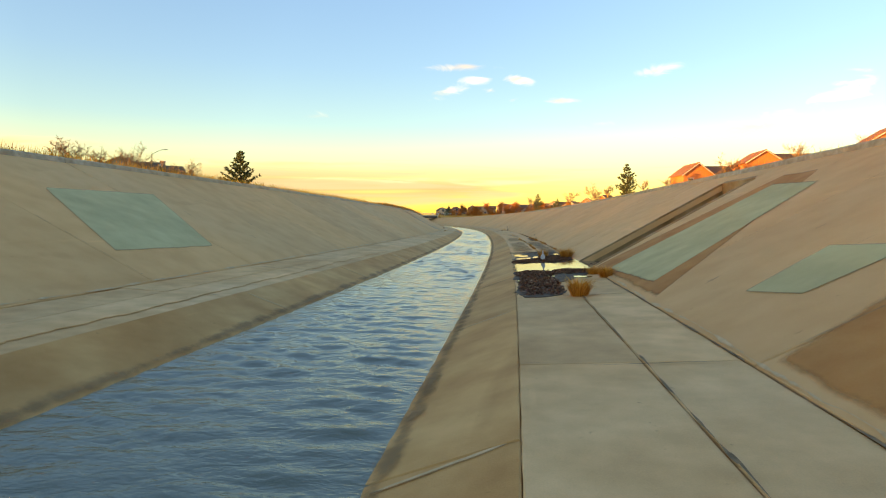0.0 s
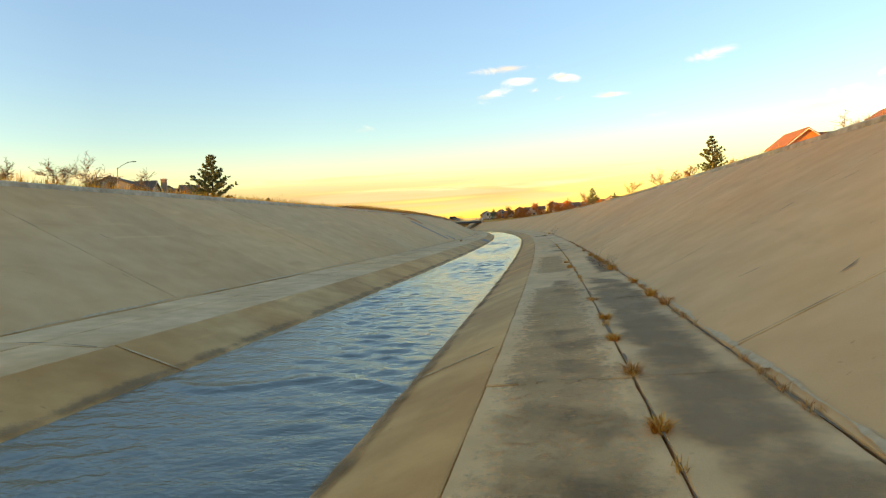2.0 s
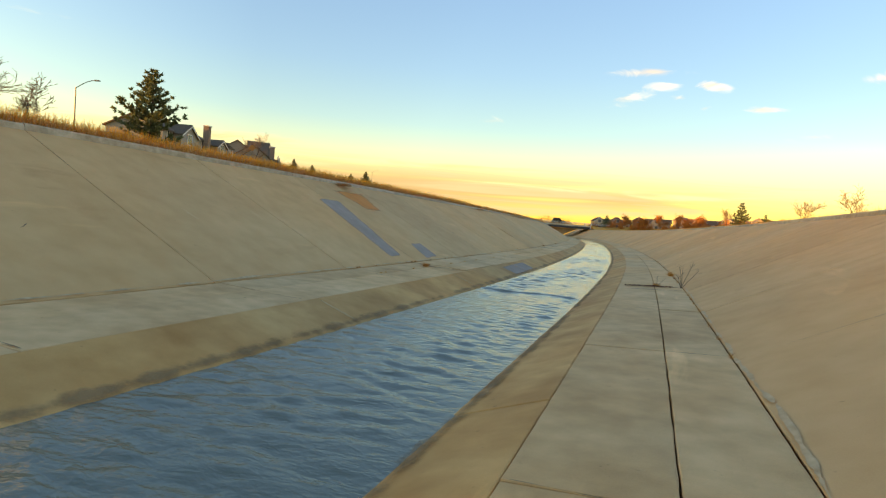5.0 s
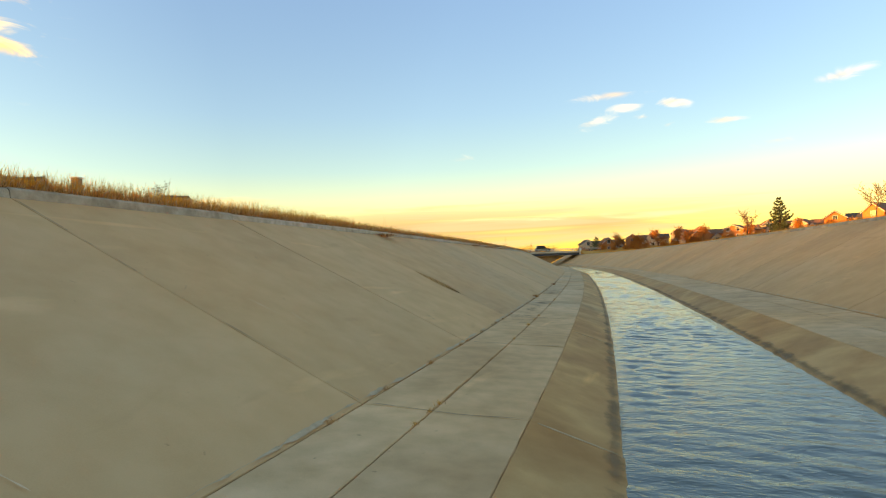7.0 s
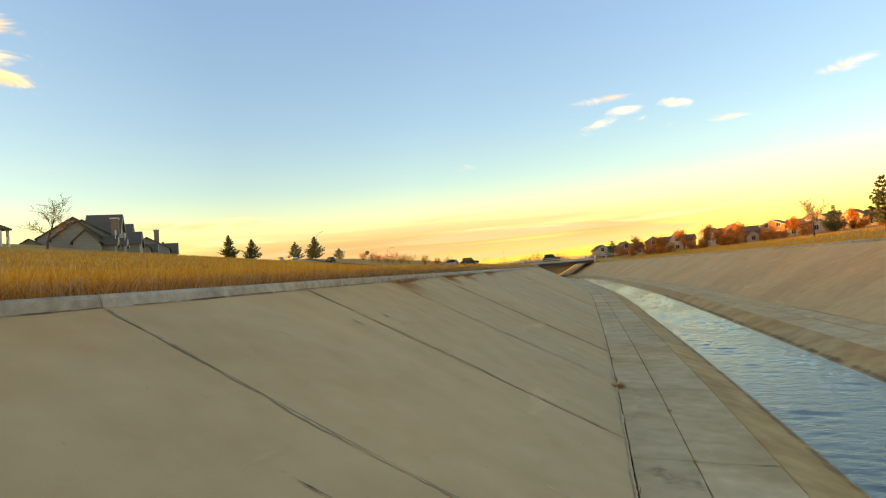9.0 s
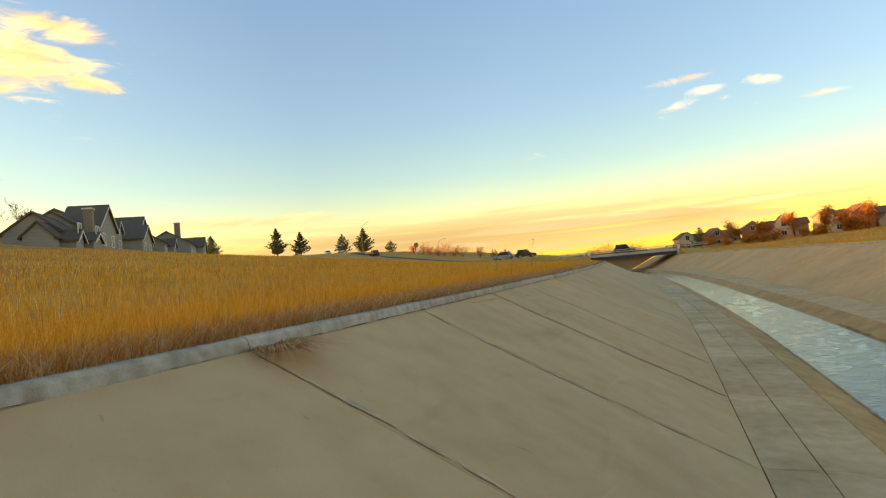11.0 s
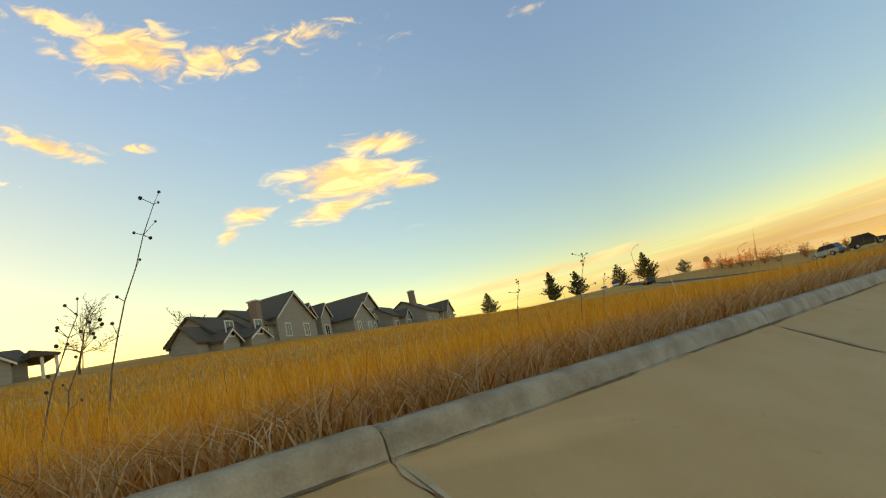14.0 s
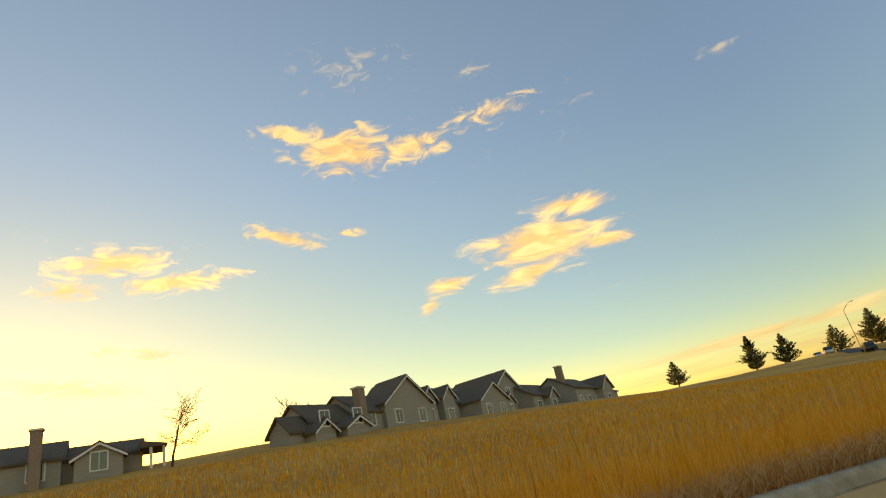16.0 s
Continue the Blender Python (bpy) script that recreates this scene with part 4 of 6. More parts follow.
def build_bridge():
    c = at(322.0, 0)
    root = thing("road_bridge", (c.x, c.y, Z_K), "low concrete road bridge with steel rails over the canal", "bridge", turn=math.degrees(heading(322.0)))
    w = U_K + 0.5
    part("deck", boxed(-w, w, -1.0, 13.0, 1.15, 1.95, bevel=0.05), M_BRIDGE, root)
    for y in (-0.4, 3.0, 6.2, 9.4, 12.4):
        part("girder", boxed(-w + 0.3, w - 0.3, y - 0.3, y + 0.3, 0.2, 1.148), M_STEEL, root)
    for sg in (-1, 1):
        part("abutment", boxed(*sorted((sg * (U_K + 0.05), sg * (w + 1.5))), -0.8, 12.8, -1.4, 1.14, bevel=0.05), M_BRIDGE, root)
        for y in (-1.3, 13.3):
            part("end_post", boxed(sg * w - 0.35, sg * w + 0.35, y - 0.3, y + 0.3, -0.2, 3.0, bevel=0.06), M_TRIM, root)
        V = []
        for k in range(7):
            f = k / 6
            x = sg * (w + 0.02 + 26 * f)
            h = 1.93 * (1 - f) ** 1.5 + 0.1
            V += [(x, y, z) for y, z in ((-9.0, 0.05), (-1.1, h), (13.1, h), (22.0, 0.05))]
        Fs = [(i * 4 + j, i * 4 + j + 1, i * 4 + j + 5, i * 4 + j + 4) for i in range(6) for j in range(3)] + [(0, 1, 2, 3)]
        mesh_object("earth_bank", V, Fs, M_FIELD, root, label="earth bank of dry grass at the bridge end")
    for y in (-0.8, 12.8):
        for z in (2.5, 3.0):
            bm = bmesh.new()
            tube(bm, (-w - 9, y, z), (w + 9, y, z), 0.06, 0.06, 6)
            part("rail", bm, M_TRIM, root)
        for i in range(23):
            x = -w - 8.8 + (2 * w + 17.6) * i / 22
            part("baluster", boxed(x - 0.05, x + 0.05, y - 0.05, y + 0.05, 1.2, 3.05), M_POLE, root)


build_bridge()
mid = [(-330, 470), (-262, 412), (-215, 374), (-170, 342), (-130, 322), (-104, 312), (-84, 306), (-64, 315.5)]
mid_r = [(-29.5, 331.0), (-8, 338), (30, 344), (90, 350), (160, 352)]


def road_height(x, y, end):
    """The street runs down from the bridge deck to the ground."""
    f = min(math.hypot(x - end[0], y - end[1]) / 62, 1)
    f = f * f * (3 - 2 * f)
    g = land1(x, y) + 0.06
    rise = 1.7 * (0.5 - 0.5 * math.cos(math.pi * min(math.hypot(x - end[0], y - end[1]) / 20, 1)))
    return max(g * f + (Z_K + 1.93 + rise) * (1 - f), g)


def road(pts, end):
    pts = [Vector(p) for p in pts]
    fine = []
    for a, b in zip(pts, pts[1:]):
        n = max(2, int((b - a).length / 4))
        fine += [a.lerp(b, i / n) for i in range(n)]
    fine.append(pts[-1])
    V = []
    m = len(fine)
    for i, p in enumerate(fine):
        d = (fine[min(i + 1, m - 1)] - fine[max(i - 1, 0)]).normalized()
        nrm = Vector((-d.y, d.x))
        z = road_height(p.x, p.y, fine[end])
        for k in (-11.0, -3.6, 3.6, 11.0):
            q = p + nrm * k
            V.append((q.x, q.y, z if abs(k) < 4 else min(z - 0.1, land1(q.x, q.y) - 0.12)))
    Fs = [(i * 4 + j, i * 4 + j + 1, i * 4 + j + 5, i * 4 + j + 4) for i in range(m - 1) for j in range(3)]
    Fs += [(0, 1, 2, 3), tuple(4 * m - 4 + j for j in range(4))]
    ob = mesh_object("road", V, Fs, M_ASPHALT)
    ob.data.materials.append(M_FIELD)
    for k, p in enumerate(ob.data.polygons):
        p.material_index = 0 if k % 3 == 1 and k < 3 * m - 3 else 1
    tagged(ob, "narrow asphalt street on a low grassed bank", "road", kind="structure")


road(mid, -1)
road(mid_r, 0)


def car(place, turn, paint, label, tall=0.0):
    root = thing("car", place, label, "car", "cars on the street", turn=turn)
    root.scale = (1.5, 1.5, 1.5)
    h = 1.45 + tall
    body = bmesh.new()
    prism(body, [(-2.2, 0.28), (2.2, 0.28), (2.28, 0.6), (2.15, 0.86), (1.2, 0.98), (-1.95, 1.0), (-2.25, 0.9), (-2.28, 0.5)], -0.88, 0.88)
    bmesh.ops.bevel(body, geom=body.edges[:], offset=0.06, segments=2, affect="EDGES")
    part("body", body, paint, root)
    cab = bmesh.new()
    prism(cab, [(1.1, 0.95), (0.45, h - 0.05), (-1.3 - tall, h), (-1.95, 1.0)], -0.76, 0.76)
    bmesh.ops.bevel(cab, geom=cab.edges[:], offset=0.05, segments=2, affect="EDGES")
    c = part("cabin", cab, M_GLASS, root)
    part("roof_panel", boxed(-1.35 - tall, 0.45, -0.72, 0.72, h - 0.03, h + 0.03, bevel=0.02), paint, c)
    for x in (-1.35, 1.4):
        for y in (-0.9, 0.9):
            t = bmesh.new()
            tube(t, (x, y - 0.1, 0.33), (x, y + 0.1, 0.33), 0.33, 0.33, 16)
            wheel = part("wheel", t, M_TYRE, root)
            r = bmesh.new()
            tube(r, (x, y - 0.108, 0.33), (x, y + 0.108, 0.33), 0.2, 0.2, 10)
            part("rim", r, M_RIM, wheel)
    for y in (-0.65, 0.65):
        part("headlight", boxed(2.2, 2.29, y - 0.16, y + 0.16, 0.62, 0.76, bevel=0.02), M_TRIM, root)


turn_b = math.degrees(heading(322.0))
for x, y, turn, paint, lab, tall in ((-87.0, 307.0, turn_b + 150, M_CARW, "silver saloon car on the street by the bridge", 0.2), (-79.6, 308.1, turn_b + 10, M_CARD, "dark estate car on the street by the bridge", 0.3), (-51.0, 321.5, turn_b, M_CARD, "dark van crossing the canal bridge", 0.35)):
    car((x, y, Z_K + 1.96 if x > -60 else road_height(x, y, (-64, 315.5)) + 0.05), turn, paint, lab, tall)
for x, y, p, d in ((-258.0, 398.0, M_CARW, 0.3), (-214.0, 373.0, M_CARW, 0.0), (-196.0, 360.5, M_CARW, 0.3), (-158.0, 336.0, M_CARD, 0.2)):
    car((x, y, land1(x, y) + 0.1), 144, p, "parked car beside the street conifers", d)


# ---------- street lamps, sign, marker stakes ----------
def street_lamp(x, y, top, turn, label):
    z = land1(x, y) - 0.05
    h = top - z
    root = thing("street_lamp", (x, y, z), label, "street lamp", "street lamps", turn=turn)
    bm = bmesh.new()
    tube(bm, (0, 0, 0), (0, 0, h * 0.86), 0.14, 0.08, 8)
    part("pole", bm, M_POLE, root)
    bm = bmesh.new()
    p = Vector((0, 0, h * 0.84))
    for i in range(1, 7):
        q = Vector((2.9 * i / 6, 0, h * 0.84 + h * 0.15 * math.sin(1.5 * i / 6)))
        tube(bm, p, q, 0.06, 0.055, 6)
        p = q
    part("arm", bm, M_POLE, root)
    part("lamp_head", boxed(p.x - 0.1, p.x + 0.75, -0.17, 0.17, p.z - 0.1, p.z + 0.08, bevel=0.05), M_POLE, root)


street_lamp(-175.7, 352.6, 31.6, 30, "grey street lamp with a single curved arm")
street_lamp(-80.8, 92.8, 19.4, 20, "grey street lamp with a single curved arm above the verge")
street_lamp(-145.5, 371.7, 21.0, 20, "grey street lamp with a single curved arm")

z = land1(-85.9, 137.7)
sign = thing("warning_sign", (-85.9, 137.7, z - 0.05), "diamond-shaped road warning sign on a thin post", "road sign", turn=facing(-85.9, 137.7, -5, 60))
top = 16.4 - z
part("post", boxed(-0.04, 0.04, 0.02, 0.08, 0, top - 0.2), M_POLE, sign)
bm = bmesh.new()
prism(bm, [(0, top - 1.5), (0.75, top - 0.75), (0, top), (-0.75, top - 0.75)], -0.015, 0.015)
part("plate", bm, M_SIGN, sign)
z = land1(-152.0, 362.0)
sign = thing("round_sign", (-152.0, 362.0, z - 0.05), "round road sign on a white post", "road sign", turn=facing(-152.0, 362.0, -20, 150))
part("post", boxed(-0.08, 0.08, 0.03, 0.12, 0, 4.6), M_TRIM, sign)
bm = bmesh.new()
tube(bm, (0, -0.02, 5.0), (0, 0.02, 5.0), 1.1, 1.1, 20)
part("plate", bm, M_SIGN, sign)

# ---------- grass ----------
gr = np.random.RandomState(8)


def scatter(n, s0, s1, d0, d1, side=-1, power=1.0):
    s = gr.uniform(s0, s1, n)
    d = d0 + (d1 - d0) * gr.uniform(0, 1, n) ** power
    p = at_many(s, side * (U_K + KERB_W + d), 0.0)
    p[:, 2] = land(p[:, 0], p[:, 1]) - 0.03
    return p


LEFT_LABEL = "tall golden dry grass behind the canal kerb"
blades("field_grass", scatter(100000, 128, 218, 0.22, 5.5, power=1.15), 0.54, 0.012, M_GRASS, (0.06, 0.03, 0), 1, LEFT_LABEL)
blades("field_grass", scatter(52000, 92, 128, 0.02, 5.0, power=1.2), 0.48, 0.013, M_GRASS, (0.06, 0.03, 0), 2, LEFT_LABEL)
blades("field_grass", scatter(95000, 92, 310, 5.0, 24.0, power=1.5), 0.5, 0.022, M_GRASS, (0.05, 0.03, 0), 3, LEFT_LABEL)
blades("field_grass", scatter(60000, 80, 310, 22.0, 75.0, power=1.3), 0.5, 0.06, M_GRASS, (0.05, 0.03, 0), 4, "pale golden grass over the rising field")
blades("verge_grass", scatter(30000, -46, 92, 0.02, 3.5), 0.45, 0.016, M_GRASS, (0.04, 0.02, 0), 5, LEFT_LABEL)
blades("verge_grass", scatter(26000, 44, 94, 0.0, 1.6, power=1.3), 0.58, 0.013, M_GRASS, (0.10, -0.02, 0), 13, LEFT_LABEL)
blades("matted_grass", scatter(24000, 40, 119, -0.14, 0.5, power=1.2), 0.36, 0.014, M_STRAW, (0.25, -0.1, 0), 14, "flattened brown straw spilling against the kerb", droop=1.6)
blades("verge_grass", scatter(50000, -46, 300, 0.02, 5.0, side=1), 0.34, 0.018, M_GRASS, (0.04, 0.02, 0), 6, "short golden dry grass on the canal verge")
blades("verge_grass", scatter(30000, 40, 320, 5.0, 45.0, side=1), 0.4, 0.05, M_GRASS, (0.04, 0.02, 0), 7, "golden dry grass on the bank below the houses")
blades("matted_grass", scatter(60000, 118, 218, -0.08, 1.0, power=1.3), 0.36, 0.014, M_STRAW, (0.25, -0.1, 0), 9, "flattened brown straw spilling against the kerb", droop=1.6)
blades("bent_straw", scatter(11000, 140, 206, -0.05, 1.1, power=1.5), 0.36, 0.011, M_PALE, (0.22, -0.10, 0), 12, "pale bent straw fallen towards the kerb", droop=2.4)
blades("weed_stalks", scatter(420, 95, 212, 0.2, 12.0), 1.05, 0.020, M_STRAW, (0.03, 0.0, 0), 10, "thin dead weed stalks rising above the grass", "weed", droop=0.12)
blades("weed_stalks", scatter(90, -46, 92, 0.2, 4.0), 0.85, 0.02, M_STRAW, (0.03, 0.0, 0), 11, "thin dead weed stalks along the canal top", "weed", droop=0.15)


def tuft(s, u, radius, height, n, seed, mat_=M_TUFT, label="tuft of dry orange grass growing from a joint", lean=(0, 0, 0), droop=0.8):
    r = np.random.RandomState(seed)
    a, q = r.uniform(0, 6.2832, n), radius * 0.45 * np.sqrt(r.uniform(0, 1, n))
    o = at(s, u, surf(u) - 0.02)
    base = np.stack([o.x + q * np.cos(a), o.y + q * np.sin(a), o.z + 0 * a], -1)
    h = height * r.uniform(0.5, 1.15, n)
    out = np.stack([np.cos(a), np.sin(a), 0 * a], -1) * (radius * r.uniform(0.2, 1.0, n))[:, None] + np.array(lean) * h[:, None]
    w = np.stack([-np.sin(a), np.cos(a), 0 * a], -1) * 0.006
    up = np.zeros((n, 3))
    up[:, 2] = h
    p1, p2 = base + 0.6 * up + 0.35 * out, base + up * (1 - 0.25 * r.uniform(0, droop, n))[:, None] + out
    v = np.stack([base - w, base + w, p1 - w, p1 + w, p2], 1).reshape(-1, 3)
    i = np.arange(n)[:, None] * 5
    f = np.stack([i + [0, 1, 3], i + [0, 3, 2], i + [2, 3, 4]], 1).reshape(-1, 3)
    return tagged(quick_mesh("grass_tuft", v, f, mat_), label, "grass tuft", "tufts on the ledge")


tuft(-27.0, 4.68, 0.42, 0.45, 420, 1)
tuft(-22.2, 5.66, 0.34, 0.28, 300, 2)
tuft(-23.3, 5.85, 0.36, 0.34, 380, 3)
tuft(-14.1, 5.66, 0.50, 0.45, 520, 4)
tuft(-12.7, 4.62, 0.22, 0.26, 130, 5)
tuft(-13.0, 4.78, 0.26, 0.34, 160, 6)
tuft(-12.6, 4.72, 0.16, 0.42, 70, 7)
for s, u, r_, h, sd in ((-5.2, 4.72, 0.18, 0.16, 8), (-3.6, 4.74, 0.20, 0.16, 9), (-2.0, 4.72, 0.18, 0.14, 10), (-0.4, 4.76, 0.22, 0.16, 11), (1.85, 4.75, 0.22, 0.10, 12), (1.7, 5.78, 0.30, 0.22, 13), (7.7, 5.7, 0.36, 0.3, 14), (0.55, 5.83, 0.24, 0.22, 15), (13.3, 5.75, 0.30, 0.22, 16),
                        (15.2, 5.7, 0.25, 0.18, 17), (19.0, 5.7, 0.25, 0.18, 18), (11.9, 5.75, 0.22, 0.2, 19), (11.1, 5.75, 0.22, 0.2, 20), (9.9, 5.76, 0.26, 0.26, 21), (10.0, 4.6, 0.2, 0.2, 22), (12.4, 4.58, 0.2, 0.16, 23), (59.5, 4.8, 0.34, 0.24, 24), (66.9, 5.72, 0.42, 0.34, 25), (-11.3, 5.72, 0.2, 0.2, 26), (24.0, 5.75, 0.2, 0.2, 27), (-6.5, 5.8, 0.18, 0.16, 28), (4.0, 5.8, 0.2, 0.2, 29)):
    tuft(s, u, r_ * 0.75, h * 0.75, 120, sd, M_STRAW if sd % 3 == 0 else M_TUFT, "small dry weed tuft growing from a slab joint")
for s, u, sd in ((118.6, -5.78, 31), (102.5, -5.85, 32), (57.0, -4.9, 33)):
    tuft(s, u, 0.28, 0.18, 150, sd, M_STRAW, "small dry weed tuft growing from a slab joint")
for i, (s, d) in enumerate(((120.4, 0.5), (127.4, 0.35), (131.6, 0.4), (139.0, 0.3), (96.5, 0.2), (63.0, 0.2))):
    tuft(s, -(U_K - 0.12), 0.6 + d, 0.35, 420, 50 + i, M_STRAW, "dead grass clump spilling over the kerb onto the slope", lean=(0.9, -0.2, -0.6), droop=3.0)


def dead_bush(s, u, height, seed):
    rnd = random.Random(seed)
    o = at(s, u, surf(u) - 0.02)
    root = thing("dead_weed", tuple(o), "dry branching weed rooted in the toe joint", "weed", "weeds")
    bm = bmesh.new()

    def grow(p, d, ln, r, lv):
        for _ in range(2):
            d = (d + Vector((rnd.gauss(0, 0.16), rnd.gauss(0, 0.16), 0.02))).normalized()
            q = p + d * ln / 2
            tube(bm, p, q, r, r * 0.8, 4)
            p, r = q, r * 0.8
        if lv < 3:
            for _ in range(2):
                grow(p, (d + Vector((rnd.gauss(0, 0.5), rnd.gauss(0, 0.5), rnd.gauss(0.1, 0.3)))).normalized(), ln * rnd.uniform(0.5, 0.8), max(r * 0.7, 0.002), lv + 1)

    for _ in range(3):
        grow(Vector((0, 0, 0)), Vector((rnd.gauss(0, 0.5), rnd.gauss(0, 0.4), 1)).normalized(), height * 0.42, 0.008, 0)
    part("stem", bm, M_TWIG, root)


dead_bush(7.7, 5.72, 0.55, 3)
dead_bush(12.9, 5.74, 0.6, 4)
dead_bush(59.6, 4.85, 0.5, 5)
dead_bush(9.2, 5.75, 0.4, 6)


def tall_weed(x, y, top, seed):
    """A single dead stalk with seed heads standing over the grass."""
    r = random.Random(seed)
    z = land1(x, y) - 0.03
    root = thing("tall_weed", (x, y, z), "tall dead weed stalk with seed heads above the grass", "weed", "weeds")
    stem, heads = bmesh.new(), bmesh.new()
    p, h = Vector((0, 0, 0)), top - z
    for i in range(8):
        q = Vector((0.05 * h * (i / 7) ** 2 * r.uniform(0.6, 1.4), 0.26 * h * (i / 7) ** 1.4 + r.gauss(0, 0.012), h * (i + 1) / 8))
        tube(stem, p, q, 0.012 - 0.001 * i, 0.011 - 0.001 * i, 5)
        for _ in range(3 if i > 5 else 1 if i > 2 else 0):
            b = q + Vector((r.gauss(0, 0.09), r.gauss(0, 0.09), r.uniform(0.02, 0.16)))
            tube(stem, q, b, 0.005, 0.003, 4)
            bmesh.ops.create_icosphere(heads, subdivisions=1, radius=r.uniform(0.012, 0.024), matrix=Matrix.Translation(b))
        p = q
    tagged(part("stem", stem, M_TWIG, root), kind="stuff")
    tagged(part("seed_head", heads, M_BARK, root), kind="stuff")


for i, (x, y, top) in enumerate(((-30.5, 173.1, 7.0), (-30.7, 172.7, 5.8), (-30.3, 172.6, 5.9), (-32.4, 181.1, 6.1), (-31.6, 168.7, 5.9), (-35.0, 181.5, 6.1), (-34.0, 165.0, 5.6), (-37.5, 187.0, 6.2))):
    tall_weed(x, y, top, 900 + i)


def joint_weed(s, u, height, seed):
    """A dead branching weed rooted in the joint at the foot of the slope."""
    r = random.Random(seed)
    o = at(s, u, surf(u) - 0.02)
    root = thing("dead_weed", (o.x, o.y, o.z), "dead branching weed growing from the joint at the slope's foot", "weed", "weeds")
    for a, lean_, k in ((2.6, 0.10, 0.75), (0.4, 0.32, 1.0), (-0.2, 0.75, 0.9), (1.6, 0.25, 0.8), (3.6, 0.3, 0.5)):
        bm, p = bmesh.new(), Vector((0, 0, 0))
        for i in range(6):
            q = p + Vector((math.cos(a) * lean_ + r.gauss(0, 0.06), math.sin(a) * lean_ + r.gauss(0, 0.06), 1.0)).normalized() * height * k / 6
            tube(bm, p, q, 0.016 - 0.002 * i, 0.014 - 0.002 * i, 5)
            for _ in range(0 if i < 3 else 2):
                tube(bm, q, q + Vector((r.gauss(0, 0.10), r.gauss(0, 0.10), r.uniform(0.05, 0.18))), 0.005, 0.003, 4)
            p = q
        part("stem", bm, M_TWIG, root)


joint_weed(59.1, 5.76, 1.15, 31)


# ---------- wet patch, leaf litter, pool on the ledge ----------
def sheet(name, outline, lift, mat_, label, category, seed=0, rag=0.06, kind="", flat=False):
    """A thin sheet with a ragged edge, lying on the lining; outline in metres along and across the canal."""
    r = random.Random(seed)
    line = []
    for (s0, u0), (s1, u1) in zip(outline, outline[1:] + outline[:1]):
        n = max(2, int(math.hypot(s1 - s0, u1 - u0) / 0.10))
        line += [(s0 + (s1 - s0) * i / n, u0 + (u1 - u0) * i / n) for i in range(n)]
    m = len(line)
    jit = [(r.gauss(0, rag), r.gauss(0, rag)) for _ in range(m)]
    pts = []
    for i in range(m):
        near = [(i + k) % m for k in (-3, -2, -1, 0, 1, 2, 3)]
        pts.append(tuple(sum(line[j][c] for j in near) / 7 + sum(jit[j][c] for j in near) / 3.2 for c in (0, 1)))
    bm = bmesh.new()
    top = [bm.verts.new(at(s, u, (surf(min(u, U_T)) if flat else surf(u)) + lift)) for s, u in pts]
    f = bm.faces.new(top)
    g = bmesh.ops.extrude_face_region(bm, geom=[f])
    for v in g["geom"]:
        if isinstance(v, bmesh.types.BMVert):
            v.co.z -= max(lift - 0.001, 0.004)
    bmesh.ops.triangulate(bm, faces=bm.faces[:])
    ob = part(name, bm, mat_)
    return tagged(ob, label, category, kind=kind)


sheet("wet_silt", [(-27.1, 3.36), (-27.0, 4.2), (-26.2, 4.45), (-24.5, 4.3), (-23.6, 4.9), (-22.0, 5.6), (-20.9, 5.75), (-16.0, 5.75), (-12.0, 5.7), (-8.8, 5.6), (-8.2, 4.9), (-9.4, 3.9), (-11.6, 3.5), (-16.0, 3.32), (-21.5, 3.33)], 0.014, M_MUD, "dark wet silt spread over the ledge slabs", "silt", 1, kind="stuff")
def build_pool():
    """Standing water over the ledge and into the inlet."""
    V, Fs = [], []
    ss = np.linspace(-20.9, -15.6, 60)
    for s in ss:
        end = max(0.0, min(1.0, (s + 20.9) / 0.5, (-15.6 - s) / 0.4)) ** 0.5
        mid_u, half = 4.6, 1.24 * (0.55 + 0.45 * end) + 0.05 * math.sin(s * 7) + 0.03 * math.sin(s * 17)
        for k in range(9):
            u = max(mid_u - half + 2 * half * k / 8, 3.32)
            V.append(at(s, u, surf(min(u, U_T)) + 0.034))
    Fs += [(i * 9 + k, i * 9 + k + 1, i * 9 + k + 10, i * 9 + k + 9) for i in range(59) for k in range(8)]
    b = len(V)
    for s in (RECESS[0] + 0.01, RECESS[1] - 0.01):
        V += [at(s + RECESS_SKEW * (u - U_T), u, Z_T + 0.034) for u in (5.846, 11.9)]
    Fs.append((b, b + 1, b + 3, b + 2))
    ob = mesh_object("pool", V, Fs, M_POOL)
    tagged(ob, "still pool of water reflecting the sky on the ledge", "pool")


